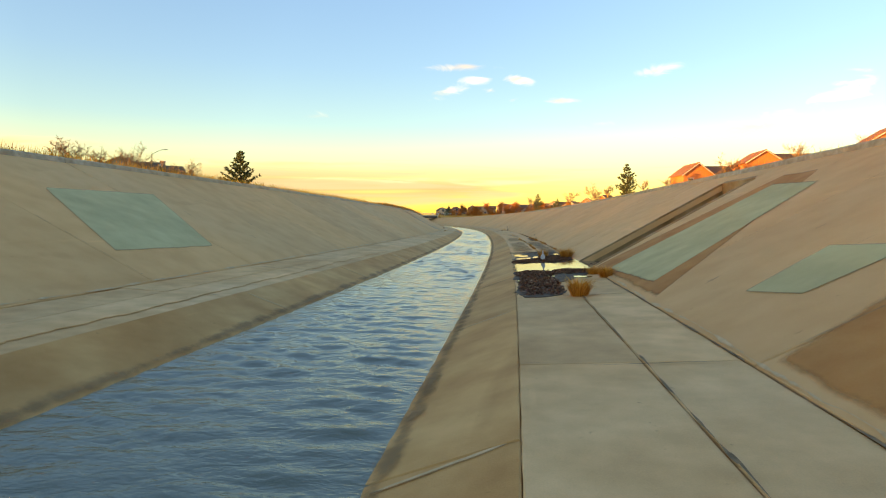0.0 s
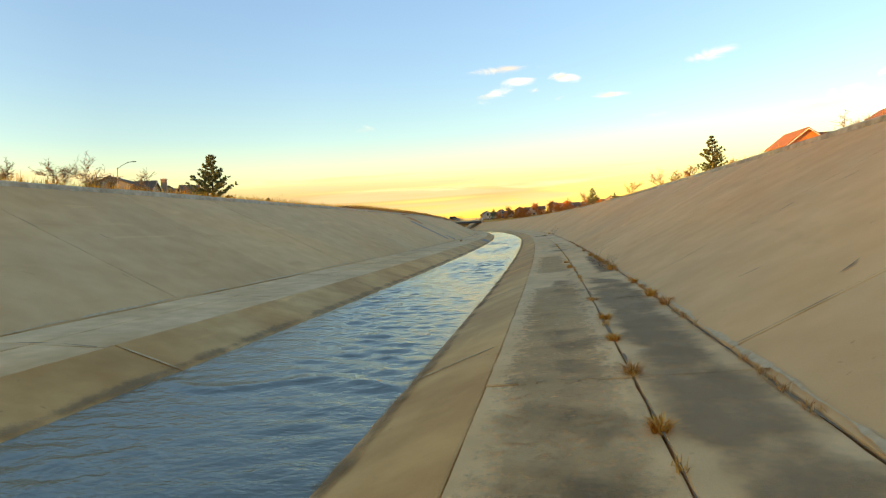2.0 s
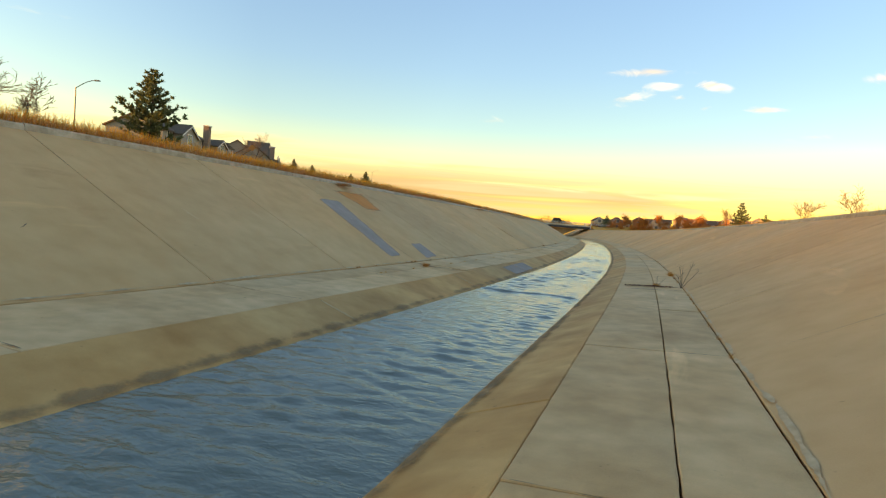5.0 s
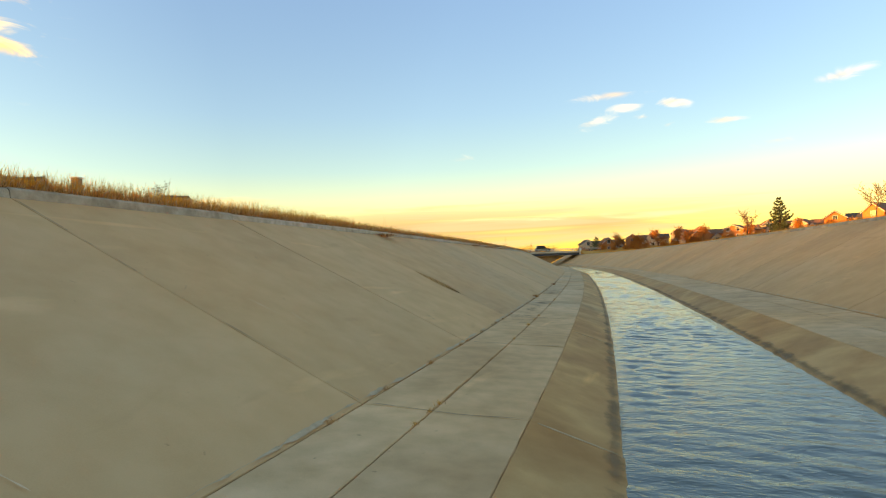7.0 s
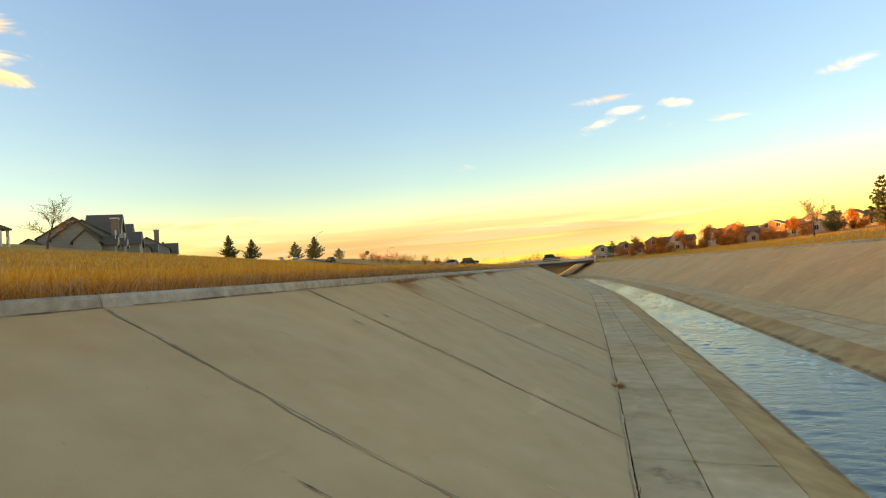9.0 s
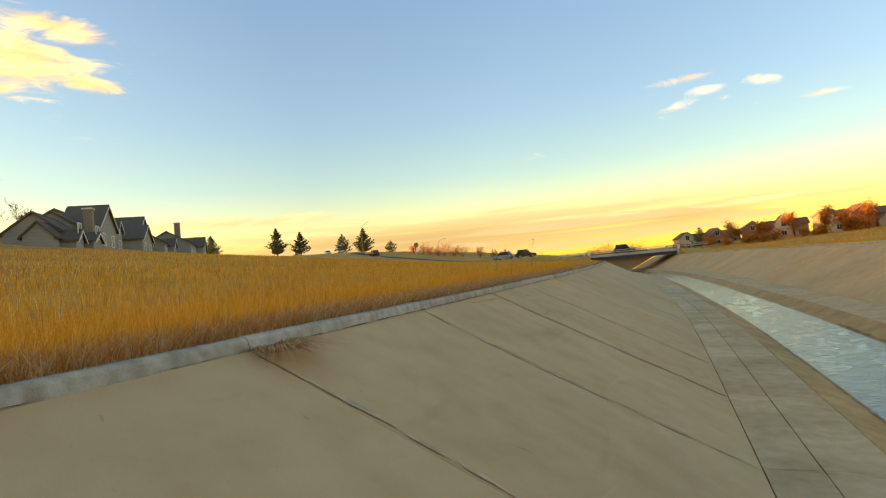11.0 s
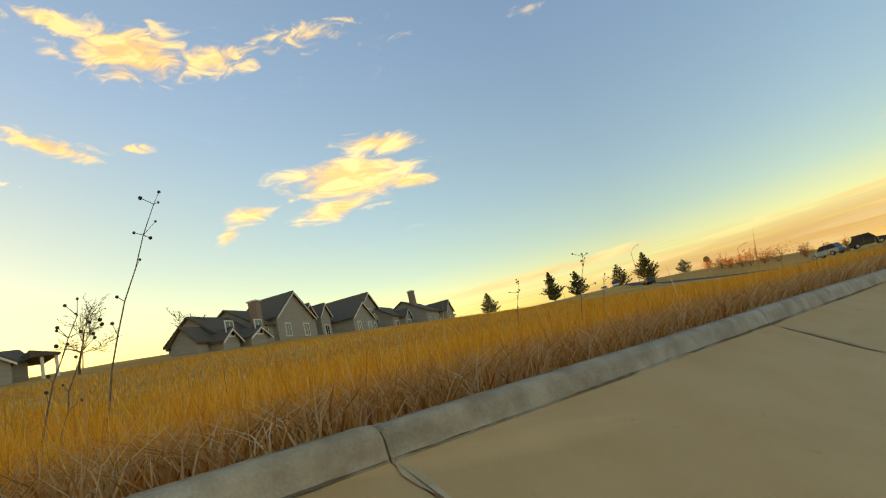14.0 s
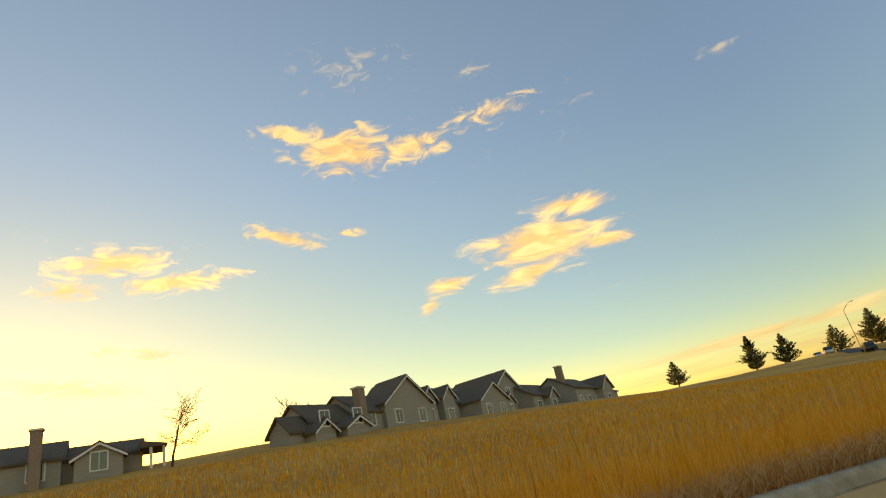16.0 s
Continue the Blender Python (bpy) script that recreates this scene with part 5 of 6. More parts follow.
build_pool()
for i, (s, u, a, b) in enumerate(((-23.4, 3.75, 0.7, 0.30), (-22.4, 4.2, 0.35, 0.34), (-24.6, 3.6, 0.28, 0.16), (-25.3, 4.2, 0.3, 0.16), (-23.0, 5.2, 0.3, 0.2), (-14.0, 3.8, 0.7, 0.26), (-14.2, 5.3, 0.8, 0.16), (-13.2, 4.4, 0.4, 0.22), (-15.2, 5.4, 0.6, 0.18), (-12.2, 5.45, 0.8, 0.18), (-12.0, 3.75, 0.8, 0.26), (-11.0, 3.6, 0.3, 0.18))):
    V = [at(s, u, surf(u) + 0.023)]
    for k in range(48):
        th = k * 6.2832 / 48
        q = 1 + 0.28 * math.sin(2 * th + i) + 0.2 * math.sin(3 * th + 2.3 * i) + 0.1 * math.sin(7 * th + 5 * i)
        u2 = u + b * q * math.sin(th)
        V.append(at(s + a * q * math.cos(th), u2, surf(u2) + 0.023))
    ob = mesh_object("puddle", V, [(0, k + 1, (k + 1) % 48 + 1) for k in range(48)], M_POOL)
    tagged(ob, "small puddle among wet leaves on the ledge", "puddle", "puddles on the ledge")


def litter(name, n, s0, s1, u0, u1, size, seed, depth=0.07):
    """Fallen leaves drifted together: thick in the middle, thinning to a ragged edge."""
    r = np.random.RandomState(seed)
    s, u = r.uniform(s0, s1, n), r.uniform(u0, u1, n)
    a, b = (2 * (s - s0) / (s1 - s0) - 1), (2 * (u - u0) / (u1 - u0) - 1)
    wob = 0.16 * np.sin(3.1 * a + seed) + 0.14 * np.sin(5.3 * b + 2 * seed) + 0.10 * np.sin(9 * a * b + 7 * a)
    inside = 1 - (np.abs(a) ** 3 + np.abs(b) ** 3) + wob
    keep = r.uniform(0, 1, n) < np.clip(inside * 2.4, 0.02, 1) * (0.7 + 0.3 * np.sin(s * 4.3 + 2 * np.sin(u * 5)))
    s, u, inside = s[keep], u[keep], np.clip(inside[keep], 0, 1)
    n = len(s)
    z = np.interp(u, (U_B, U_T), (Z_B, Z_T)) + 0.026 + depth * inside * r.uniform(0, 1, n) ** 1.5 * (0.6 + 0.4 * np.sin(s * 3.1) * np.sin(u * 4.7))
    c = at_many(s, u, 0.0)
    c[:, 2] = z
    a = r.normal(0, 1, (n, 3))
    a[:, 2] *= 0.28
    a /= np.linalg.norm(a, axis=1)[:, None]
    b = np.cross(a, np.array([0, 0, 1.0]) + r.normal(0, 0.35, (n, 3)))
    b /= np.linalg.norm(b, axis=1)[:, None]
    k = (size * r.uniform(0.4, 1.5, n))[:, None]
    curl = np.array([0, 0, 1.0]) * (r.uniform(-0.05, 0.4, n))[:, None]
    v = np.stack([c - a * k, c - a * k * 0.3 + (b * 0.5 + curl) * k, c + a * k * 0.45 + (b * 0.38 + curl) * k, c + a * k, c + a * k * 0.4 + (curl - b * 0.42) * k, c - a * k * 0.35 + (curl - b * 0.48) * k], 1).reshape(-1, 3)
    i = np.arange(n)[:, None] * 6
    f = np.stack([i + [0, 1, 2], i + [0, 2, 3], i + [0, 3, 4], i + [0, 4, 5]], 1).reshape(-1, 3)
    tagged(quick_mesh(name, v, f, M_DEAD), "drift of wet red-brown fallen leaves on the ledge", "leaf litter", kind="stuff")


for i, (n, s0, s1, u0, u1, d) in enumerate(((9000, -22.6, -20.5, 3.3, 4.6, 0.07), (9000, -22.0, -20.4, 4.4, 5.85, 0.08), (30000, -16.9, -14.7, 3.25, 5.75, 0.11), (3600, -15.1, -12.5, 4.4, 5.8, 0.05), (6500, -26.9, -22.6, 3.3, 4.5, 0.025), (500, -13.6, -8.8, 4.4, 5.75, 0.02), (600, -9.6, -9.0, 3.2, 4.6, 0.03), (260, 7.8, 13.2, 5.4, 5.82, 0.02), (700, -19.9, -17.6, 6.0, 7.2, 0.012), (900, 58.8, 59.5, 3.5, 5.7, 0.03))):
    litter("leaf_litter", n, s0, s1, u0, u1, 0.034, i + 1, d)

# crumpled white plastic bag in the leaves
o = at(-16.0, 4.5, surf(4.5) + 0.05)
bm = bmesh.new()
bmesh.ops.create_icosphere(bm, subdivisions=3, radius=0.11)
for v in bm.verts:
    q = noise.noise_vector(v.co * 16)
    v.co = Vector((v.co.x * 0.75, v.co.y * 0.6, v.co.z * 1.9 * (1 if v.co.z < 0.03 else 1.4))) + q * 0.04
    if v.co.z > 0.12:
        v.co.x *= 0.45
        v.co.y *= 0.5
bag = part("plastic_bag", bm, M_BAG)
bag.matrix_basis = Matrix.Translation(o + Vector((0, 0, 0.13))) @ pose(0, 0, 0, 12, -8, 30)
tagged(bag, "crumpled white plastic bag among wet leaves", "plastic bag")

# ---------- painted-over patches and stains on the lining ----------
def faded_material(name, low, high, rough, cover, grain, wear=0.35):
    """Paint or damp lying thin on concrete: it thins out towards its border and wears away in spots."""
    m = material(name, low, high, 1.5, rough, 0.2, 60, big=0.7, big_tint=(0.84, 0.84, 0.84))
    n, l = m.node_tree.nodes, m.node_tree.links
    at_, co, t = n.new("ShaderNodeAttribute"), n.new("ShaderNodeTexCoord"), n.new("ShaderNodeTexNoise")
    at_.attribute_name = "cover"
    t.inputs["Scale"].default_value, t.inputs["Detail"].default_value, t.inputs["Roughness"].default_value = grain, 8.0, 0.65
    l.new(co.outputs["Object"], t.inputs["Vector"])
    add = n.new("ShaderNodeMath")
    add.operation = "MULTIPLY_ADD"
    add.inputs[1].default_value = wear * 3.0
    l.new(t.outputs["Fac"], add.inputs[0]), l.new(at_.outputs["Fac"], add.inputs[2])
    r = n.new("ShaderNodeMapRange")
    r.interpolation_type = "SMOOTHSTEP"
    r.inputs["From Min"].default_value, r.inputs["From Max"].default_value, r.inputs["To Max"].default_value = wear * 1.5 + 0.05, wear * 1.5 + 0.55, cover
    l.new(add.outputs[0], r.inputs["Value"])
    tr, x = n.new("ShaderNodeBsdfTransparent"), n.new("ShaderNodeMixShader")
    l.new(r.outputs["Result"], x.inputs[0]), l.new(tr.outputs[0], x.inputs[1]), l.new(n["Principled BSDF"].outputs[0], x.inputs[2])
    l.new(x.outputs[0], n["Material Output"].inputs["Surface"])
    return m


def stain(name, corners, lift, mat_, label, category, edge=0.25, kind="", full=1.0):
    """A thin film between four corners (metres along and across the canal), fading over its border."""
    (a, b), (c, d), (e, f), (g, h) = corners
    n, m = 44, 22
    V, cov = [], []
    for j in range(m + 1):
        for i in range(n + 1):
            p, q = i / n, j / m
            s_ = (a * (1 - p) + c * p) * (1 - q) + (g * (1 - p) + e * p) * q
            u_ = (b * (1 - p) + d * p) * (1 - q) + (h * (1 - p) + f * p) * q
            V.append(at(s_, u_, surf(u_) + lift))
            w, hgt = math.hypot(c - a, d - b), math.hypot(g - a, h - b)
            cov.append(full * min(1.0, min(p, 1 - p) * w / edge, min(q, 1 - q) * hgt / edge))
    Fs = [(j * (n + 1) + i, j * (n + 1) + i + 1, (j + 1) * (n + 1) + i + 1, (j + 1) * (n + 1) + i) for j in range(m) for i in range(n)]
    ob = mesh_object(name, V, Fs, mat_)
    lay = ob.data.attributes.new("cover", "FLOAT", "POINT")
    lay.data.foreach_set("value", cov)
    ob.visible_shadow = False
    return tagged(ob, label, category, kind=kind)


G1, G2 = "rectangle of grey-green cover paint on the concrete", "patch of faded blue-grey cover paint on the concrete"
M_GREEN = faded_material("greygreen_cover_paint", (0.50, 0.43, 0.205), (0.58, 0.51, 0.25), 0.85, 0.92, 1.1, 0.25)
M_BLUE = faded_material("bluegrey_cover_paint", (0.36, 0.31, 0.27), (0.46, 0.40, 0.35), 0.85, 0.66, 1.6, 0.45)
M_ORANGE = faded_material("faded_orange_paint", (0.80, 0.27, 0.05), (0.80, 0.33, 0.09), 0.9, 0.75, 1.2, 0.4)
M_RUST = faded_material("rust_stain", (0.50, 0.20, 0.05), (0.60, 0.29, 0.09), 0.9, 0.85, 0.7, 0.4)
M_WETTED = faded_material("damp_film", (0.22, 0.13, 0.055), (0.36, 0.22, 0.10), 0.8, 0.62, 1.3, 0.6)
stain("paint_patch", [(-25.9, -7.25), (-21.0, -7.1), (-18.6, -10.9), (-24.2, -10.8)], 0.020, M_GREEN, G1, "paint patch", 0.12)
stain("paint_patch", [(-26.9, 6.25), (-22.1, 6.05), (-21.2, 11.2), (-24.2, 11.0)], 0.020, M_GREEN, G1, "paint patch", 0.10)
stain("paint_patch", [(-31.9, 7.0), (-30.6, 6.75), (-30.2, 8.2), (-32.0, 8.4)], 0.020, M_GREEN, G1, "paint patch", 0.10)
stain("paint_patch", [(56.2, -6.2), (57.5, -6.3), (59.5, -10.9), (57.4, -11.0)], 0.020, M_BLUE, G2, "paint patch", 0.22)
stain("paint_patch", [(59.95, -5.95), (61.7, -6.05), (62.0, -7.25), (60.6, -7.2)], 0.020, M_BLUE, G2, "paint patch", 0.16)
stain("paint_patch", [(63.7, -2.15), (66.58, -2.12), (66.58, -3.04), (63.75, -3.0)], 0.018, M_BLUE, G2, "paint patch", 0.10)
stain("paint_patch", [(66.62, -2.15), (69.4, -2.2), (69.75, -3.04), (66.62, -3.04)], 0.018, M_BLUE, G2, "paint patch", 0.08)
stain("paint_patch", [(61.6, -10.2), (63.3, -10.2), (64.7, -12.2), (60.6, -12.1)], 0.020, M_ORANGE, "faint blotch of faded orange paint on the concrete", "paint patch", 0.5)
DAMP = "dark damp film spread over the ledge slabs"
stain("damp_stain", [(-9.5, 4.76), (6.5, 4.76), (4.5, 5.80), (-9.5, 5.80)], 0.018, M_WETTED, DAMP, "stain", 0.30, "stuff", 0.5)
stain("damp_stain", [(-9.0, 3.45), (3.5, 3.5), (8.5, 4.68), (-9.0, 4.68)], 0.017, M_WETTED, DAMP, "stain", 0.75, "stuff", 0.32)
stain("damp_stain", [(7.0, 5.15), (14.6, 5.35), (15.0, 5.8), (7.0, 5.8)], 0.018, M_WETTED, DAMP, "stain", 0.22, "stuff", 0.45)
stain("damp_stain", [(20.0, 3.6), (34.0, 3.6), (34.0, 5.7), (20.0, 5.7)], 0.018, M_WETTED, DAMP, "stain", 0.9, "stuff", 0.2)
stain("damp_stain", [(88.0, -4.8), (112.0, -4.8), (112.0, -5.78), (88.0, -5.78)], 0.018, M_WETTED, DAMP, "stain", 0.4, "stuff", 0.12)
stain("rust_stain", [(-28.4, 5.95), (-20.4, 5.95), (-20.35, 11.9), (-22.4, 11.9)], 0.012, M_RUST, "orange-brown rust stain on the slope beside the inlet", "stain", 0.25, "stuff")
stain("rust_stain", [(-36.0, 5.95), (-33.5, 5.95), (-32.9, 7.6), (-36.5, 8.0)], 0.016, M_RUST, "dark red-brown rust stain at the foot of the slope", "stain", 0.35, "stuff")
# worn caulk lines over bank joints
M_CAULK = material("pale_caulk", (0.48, 0.32, 0.165), (0.62, 0.44, 0.245), 8, 0.8, 0.3, 60)
for s in J_BANK_L:
    if -40 < s < 100:
        sheet("joint_caulk", [(s - 0.02, -(U_B - 0.02)), (s + 0.02, -(U_B - 0.02)), (s + 0.02, -(U_W + 0.02)), (s - 0.02, -(U_W + 0.02))], 0.010, M_CAULK, "pale caulk over a bank joint", "caulk line", 8, 0.005)
for s in J_BANK_R:
    if -40 < s < 30:
        sheet("joint_caulk", [(s - 0.02, U_B - 0.02), (s + 0.02, U_B - 0.02), (s - 0.22, U_W + 0.02), (s - 0.27, U_W + 0.02)], 0.010, M_CAULK, "pale caulk over a bank joint", "caulk line", 9, 0.005)


# ---------- cracks, sealant, scuffs and weeds along the joints ----------
def strips(name, lines, lift, mat_, label, category, seed, step=0.09):
    """Thin ragged strips lying on the lining; each line: points along and across the canal, and a width."""
    r = np.random.RandomState(seed)
    V, Fs = [], []
    for pts, wide in lines:
        fine = []
        for (a, b), (c, d) in zip(pts, pts[1:]):
            k = max(2, int(math.hypot(c - a, d - b) / step))
            fine += [(a + (c - a) * q / k, b + (d - b) * q / k) for q in range(k)]
        fine.append(pts[-1])
        m, base = len(fine), len(V)
        wander = np.cumsum(r.normal(0, min(wide, 0.05) * 0.25, m)) * np.sin(np.linspace(0, math.pi, m))
        swell = np.clip(0.75 + np.convolve(r.normal(0, 0.8, m + 4), np.ones(5) / 2.4, "valid"), 0.15, 1.8)
        for i, (a, b) in enumerate(fine):
            e, f = fine[min(i + 1, m - 1)], fine[max(i - 1, 0)]
            ds, du = e[0] - f[0], e[1] - f[1]
            q = math.hypot(ds, du) or 1
            hw = 0.5 * wide * swell[i] * (0.15 if i in (0, m - 1) else 1)
            for side in (-1, 1):
                s, u = a + wander[i] - side * du / q * hw, b + 0.4 * wander[i] + side * ds / q * hw * 1.0
                V.append(at(s, u, surf(u) + lift))
            if i:
                Fs.append((base + 2 * i - 2, base + 2 * i - 1, base + 2 * i + 1, base + 2 * i))
    tagged(mesh_object(name, V, Fs, mat_), label, category, kind="stuff")


M_SEAL = material("grey_joint_sealant", (0.58, 0.38, 0.19), (0.70, 0.48, 0.26), 6, 0.9, 0.4, 60, big=1.5, big_tint=(0.72, 0.7, 0.66))
M_SCUFF = material("pale_scuff", (0.66, 0.45, 0.24), (0.76, 0.55, 0.32), 5, 0.9, 0.2, 60)
M_CRACK = material("crack_dirt", (0.12, 0.08, 0.045), (0.28, 0.185, 0.10), 8, 0.95, 0.4, 60)
cr = random.Random(4)
lip, toe = U_T + 0.05, U_K - 0.05
seal = [([(s, -lip), (s + cr.uniform(-0.06, 0.06), -8.6), (s, -toe)], cr.uniform(0.05, 0.12)) for s in J_LEFT if 105 < s < 215]
strips("joint_sealant", seal, 0.015, M_SEAL, "worn grey sealant bands over the slope joints", "sealant", 1)
fine_l = [([(s + 0.03, -lip), (s + cr.uniform(-0.05, 0.05), -9.5), (s, -toe)], cr.uniform(0.007, 0.014)) for s in J_LEFT if -50 < s < 215]
fine_r = [([(s + 0.02, lip), (s + cr.uniform(-0.05, 0.05), 9.5), (s, toe)], cr.uniform(0.006, 0.012)) for s in J_RIGHT if (-50 < s < RECESS[0] - 1 or RECESS[1] + 1 < s < 120)]
odd = [([(152.7, -11.7), (152.5, -11.5), (152.45, -11.29), (152.5, -11.01), (152.6, -10.7)], 0.02), ([(152.45, -11.29), (151.9, -11.2), (151.3, -11.24)], 0.022), ([(157.7, -11.85), (157.85, -11.46), (158.05, -10.8)], 0.022), ([(165.0, -11.95), (165.1, -11.7), (165.15, -11.4)], 0.06),
       ([(114.4, -11.44), (114.4, -11.2)], 0.05), ([(112.65, -11.5), (112.7, -11.2)], 0.04), ([(147.9, -12.7), (149.2, -12.64), (150.8, -12.58)], 0.02)]
for _ in range(70):
    s, u = cr.uniform(-40, 210), -cr.uniform(6.5, 12.2)
    odd.append(([(s, u), (s + cr.uniform(-0.25, 0.25), u + cr.uniform(0.15, 0.5))], cr.uniform(0.010, 0.025)))
for _ in range(30):
    s, u = cr.uniform(-40, 40), cr.uniform(6.5, 12.2)
    odd.append(([(s, u), (s + cr.uniform(-0.2, 0.2), u + cr.uniform(0.1, 0.4))], cr.uniform(0.010, 0.025)))
strips("crack", fine_l + fine_r + odd, 0.019, M_CRACK, "fine dark irregular cracks in the sloping concrete", "crack", 2)
ledge = []
for side, js in ((1, J_LEDGE_R), (-1, J_LEDGE_L)):
    for s in js:
        if -45 < s < 150:
            ledge.append(([(s + cr.uniform(-0.06, 0.06), side * 3.35), (s + cr.uniform(-0.15, 0.15), side * 4.3), (s + cr.uniform(-0.1, 0.1), side * 5.7)], cr.uniform(0.012, 0.03)))
ledge += [([(s0 + q * 3.0, u), (s0 + q * 3.0 + 3.2, u + cr.uniform(-0.03, 0.03))], cr.uniform(0.015, 0.03)) for s0 in (-42, -30, -12, 0, 12) for u in (U_C, U_T - 0.02) for q in range(4)]
ledge += [([(5.9, 4.72), (5.7, 5.1), (6.1, 5.5), (5.95, 5.75)], 0.05), ([(57.2, -3.3), (57.5, -3.9), (57.2, -4.6), (57.6, -5.6)], 0.07), ([(57.4, 3.4), (57.7, 4.2), (57.4, 5.0), (57.8, 5.7)], 0.10), ([(62, -4.1), (66, -3.9), (70, -4.2), (74, -4.0)], 0.014)]
ledge += [([(s0, -(U_K - 0.012)), (s0 + 3.2, -(U_K - 0.012))], 0.022) for s0 in np.arange(92, 212, 3.0)]
strips("crack", ledge, 0.014, M_CRACK, "ragged dirt-filled cracks across the ledge slabs", "crack", 3)
scuff = [([(95.0, -10.05), (95.4, -9.85), (96.25, -9.82), (97.05, -9.75), (98.85, -9.26)], 0.010), ([(72.4, -7.4), (72.6, -6.6)], 0.016), ([(112.6, -11.2), (112.75, -10.6)], 0.016)]
for _ in range(90):
    side = cr.choice((-1, -1, 1))
    s, u = (cr.uniform(44, 205) if side < 0 else cr.uniform(-16, 90)), cr.uniform(6.6, 12.0)
    ln = cr.uniform(0.3, 1.3)
    scuff.append(([(s, side * u), (s + ln * cr.uniform(-0.25, 0.25), side * (u - ln))], cr.uniform(0.007, 0.018)))
strips("slope_scuffs", scuff, 0.021, M_SCUFF, "pale scratches and scuffs on the sloping concrete", "scuff", 4)
mortar = [([(s, sg * (U_T + 0.05)), (s + 3.1, sg * (U_T + 0.04))], 0.045) for sg in (-1, 1) for s in np.arange(-42, 140, 3.0) if not (sg > 0 and RECESS[0] - 3.5 < s < RECESS[1] + 0.3)]
strips("toe_mortar", mortar, 0.024, M_CAULK, "pale crumbling mortar along the foot of the slope", "mortar", 5)
M_WORN = faded_material("exposed_aggregate", (0.46, 0.265, 0.10), (0.66, 0.41, 0.175), 0.95, 0.65, 9.0, 0.6)
for c in ([(8.6, 3.37), (17.6, 3.5), (17.2, 4.67), (8.6, 4.67)], [(-7.0, 3.37), (4.8, 3.37), (4.8, 4.67), (-7.0, 4.67)]):
    stain("worn_patch", c, 0.0165, M_WORN, "rough weathered slab surface with exposed stones on the ledge", "worn concrete", 0.35, "stuff", 0.45)
for sg in (-1, 1):
    for a in range(-44, 150, 24):
        stain("waterline_stain", [(a, sg * 1.98), (a + 24, sg * 1.98), (a + 24, sg * 2.30), (a, sg * 2.30)], 0.014, M_WETTED, "dark wet band on the bank at the waterline", "stain", 0.14, "stuff", 0.42)
sheet("ledge_topping", [(57.6, -3.32), (63.5, -3.34), (68.0, -3.36), (67.0, -3.9), (64.6, -4.0), (62.2, -4.25), (60.6, -4.05), (57.9, -4.1)], 0.022, M_LEDGE, "broken layer of repair mortar on the ledge", "repair mortar", 43, 0.05)
sheet("ledge_topping", [(-40.5, -3.9), (-30.0, -3.7), (-18.0, -3.8), (-8.0, -3.7), (-8.2, -4.5), (-16.0, -4.4), (-29.0, -4.6), (-40.0, -4.5)], 0.018, M_LEDGE, "broken layer of repair mortar on the ledge", "repair mortar", 44, 0.06)


def joint_weeds(n, s0, s1, u, height, seed, label):
    r = np.random.RandomState(seed)
    hub = r.uniform(s0, s1, max(8, n // 26))
    s = hub[r.randint(0, len(hub), n)] + r.normal(0, 0.05, n)
    p = at_many(s, u + r.normal(0, 0.025, n), 0.0)
    p[:, 2] = surf(u) + 0.004
    blades("joint_weeds", p, height, 0.007, M_STRAW if seed % 2 else M_TUFT, (0, 0, 0), seed, label, "weed", droop=1.4)


WL = "small dry weeds sprouting from the slab joints"
joint_weeds(2600, -13, 34, 5.80, 0.09, 61, WL)
joint_weeds(900, -10, 30, 4.72, 0.08, 62, WL)
joint_weeds(700, 44, 90, 5.80, 0.10, 63, WL)
joint_weeds(1200, 50, 125, -5.82, 0.09, 65, WL)
joint_weeds(700, 50, 125, -4.72, 0.07, 66, WL)


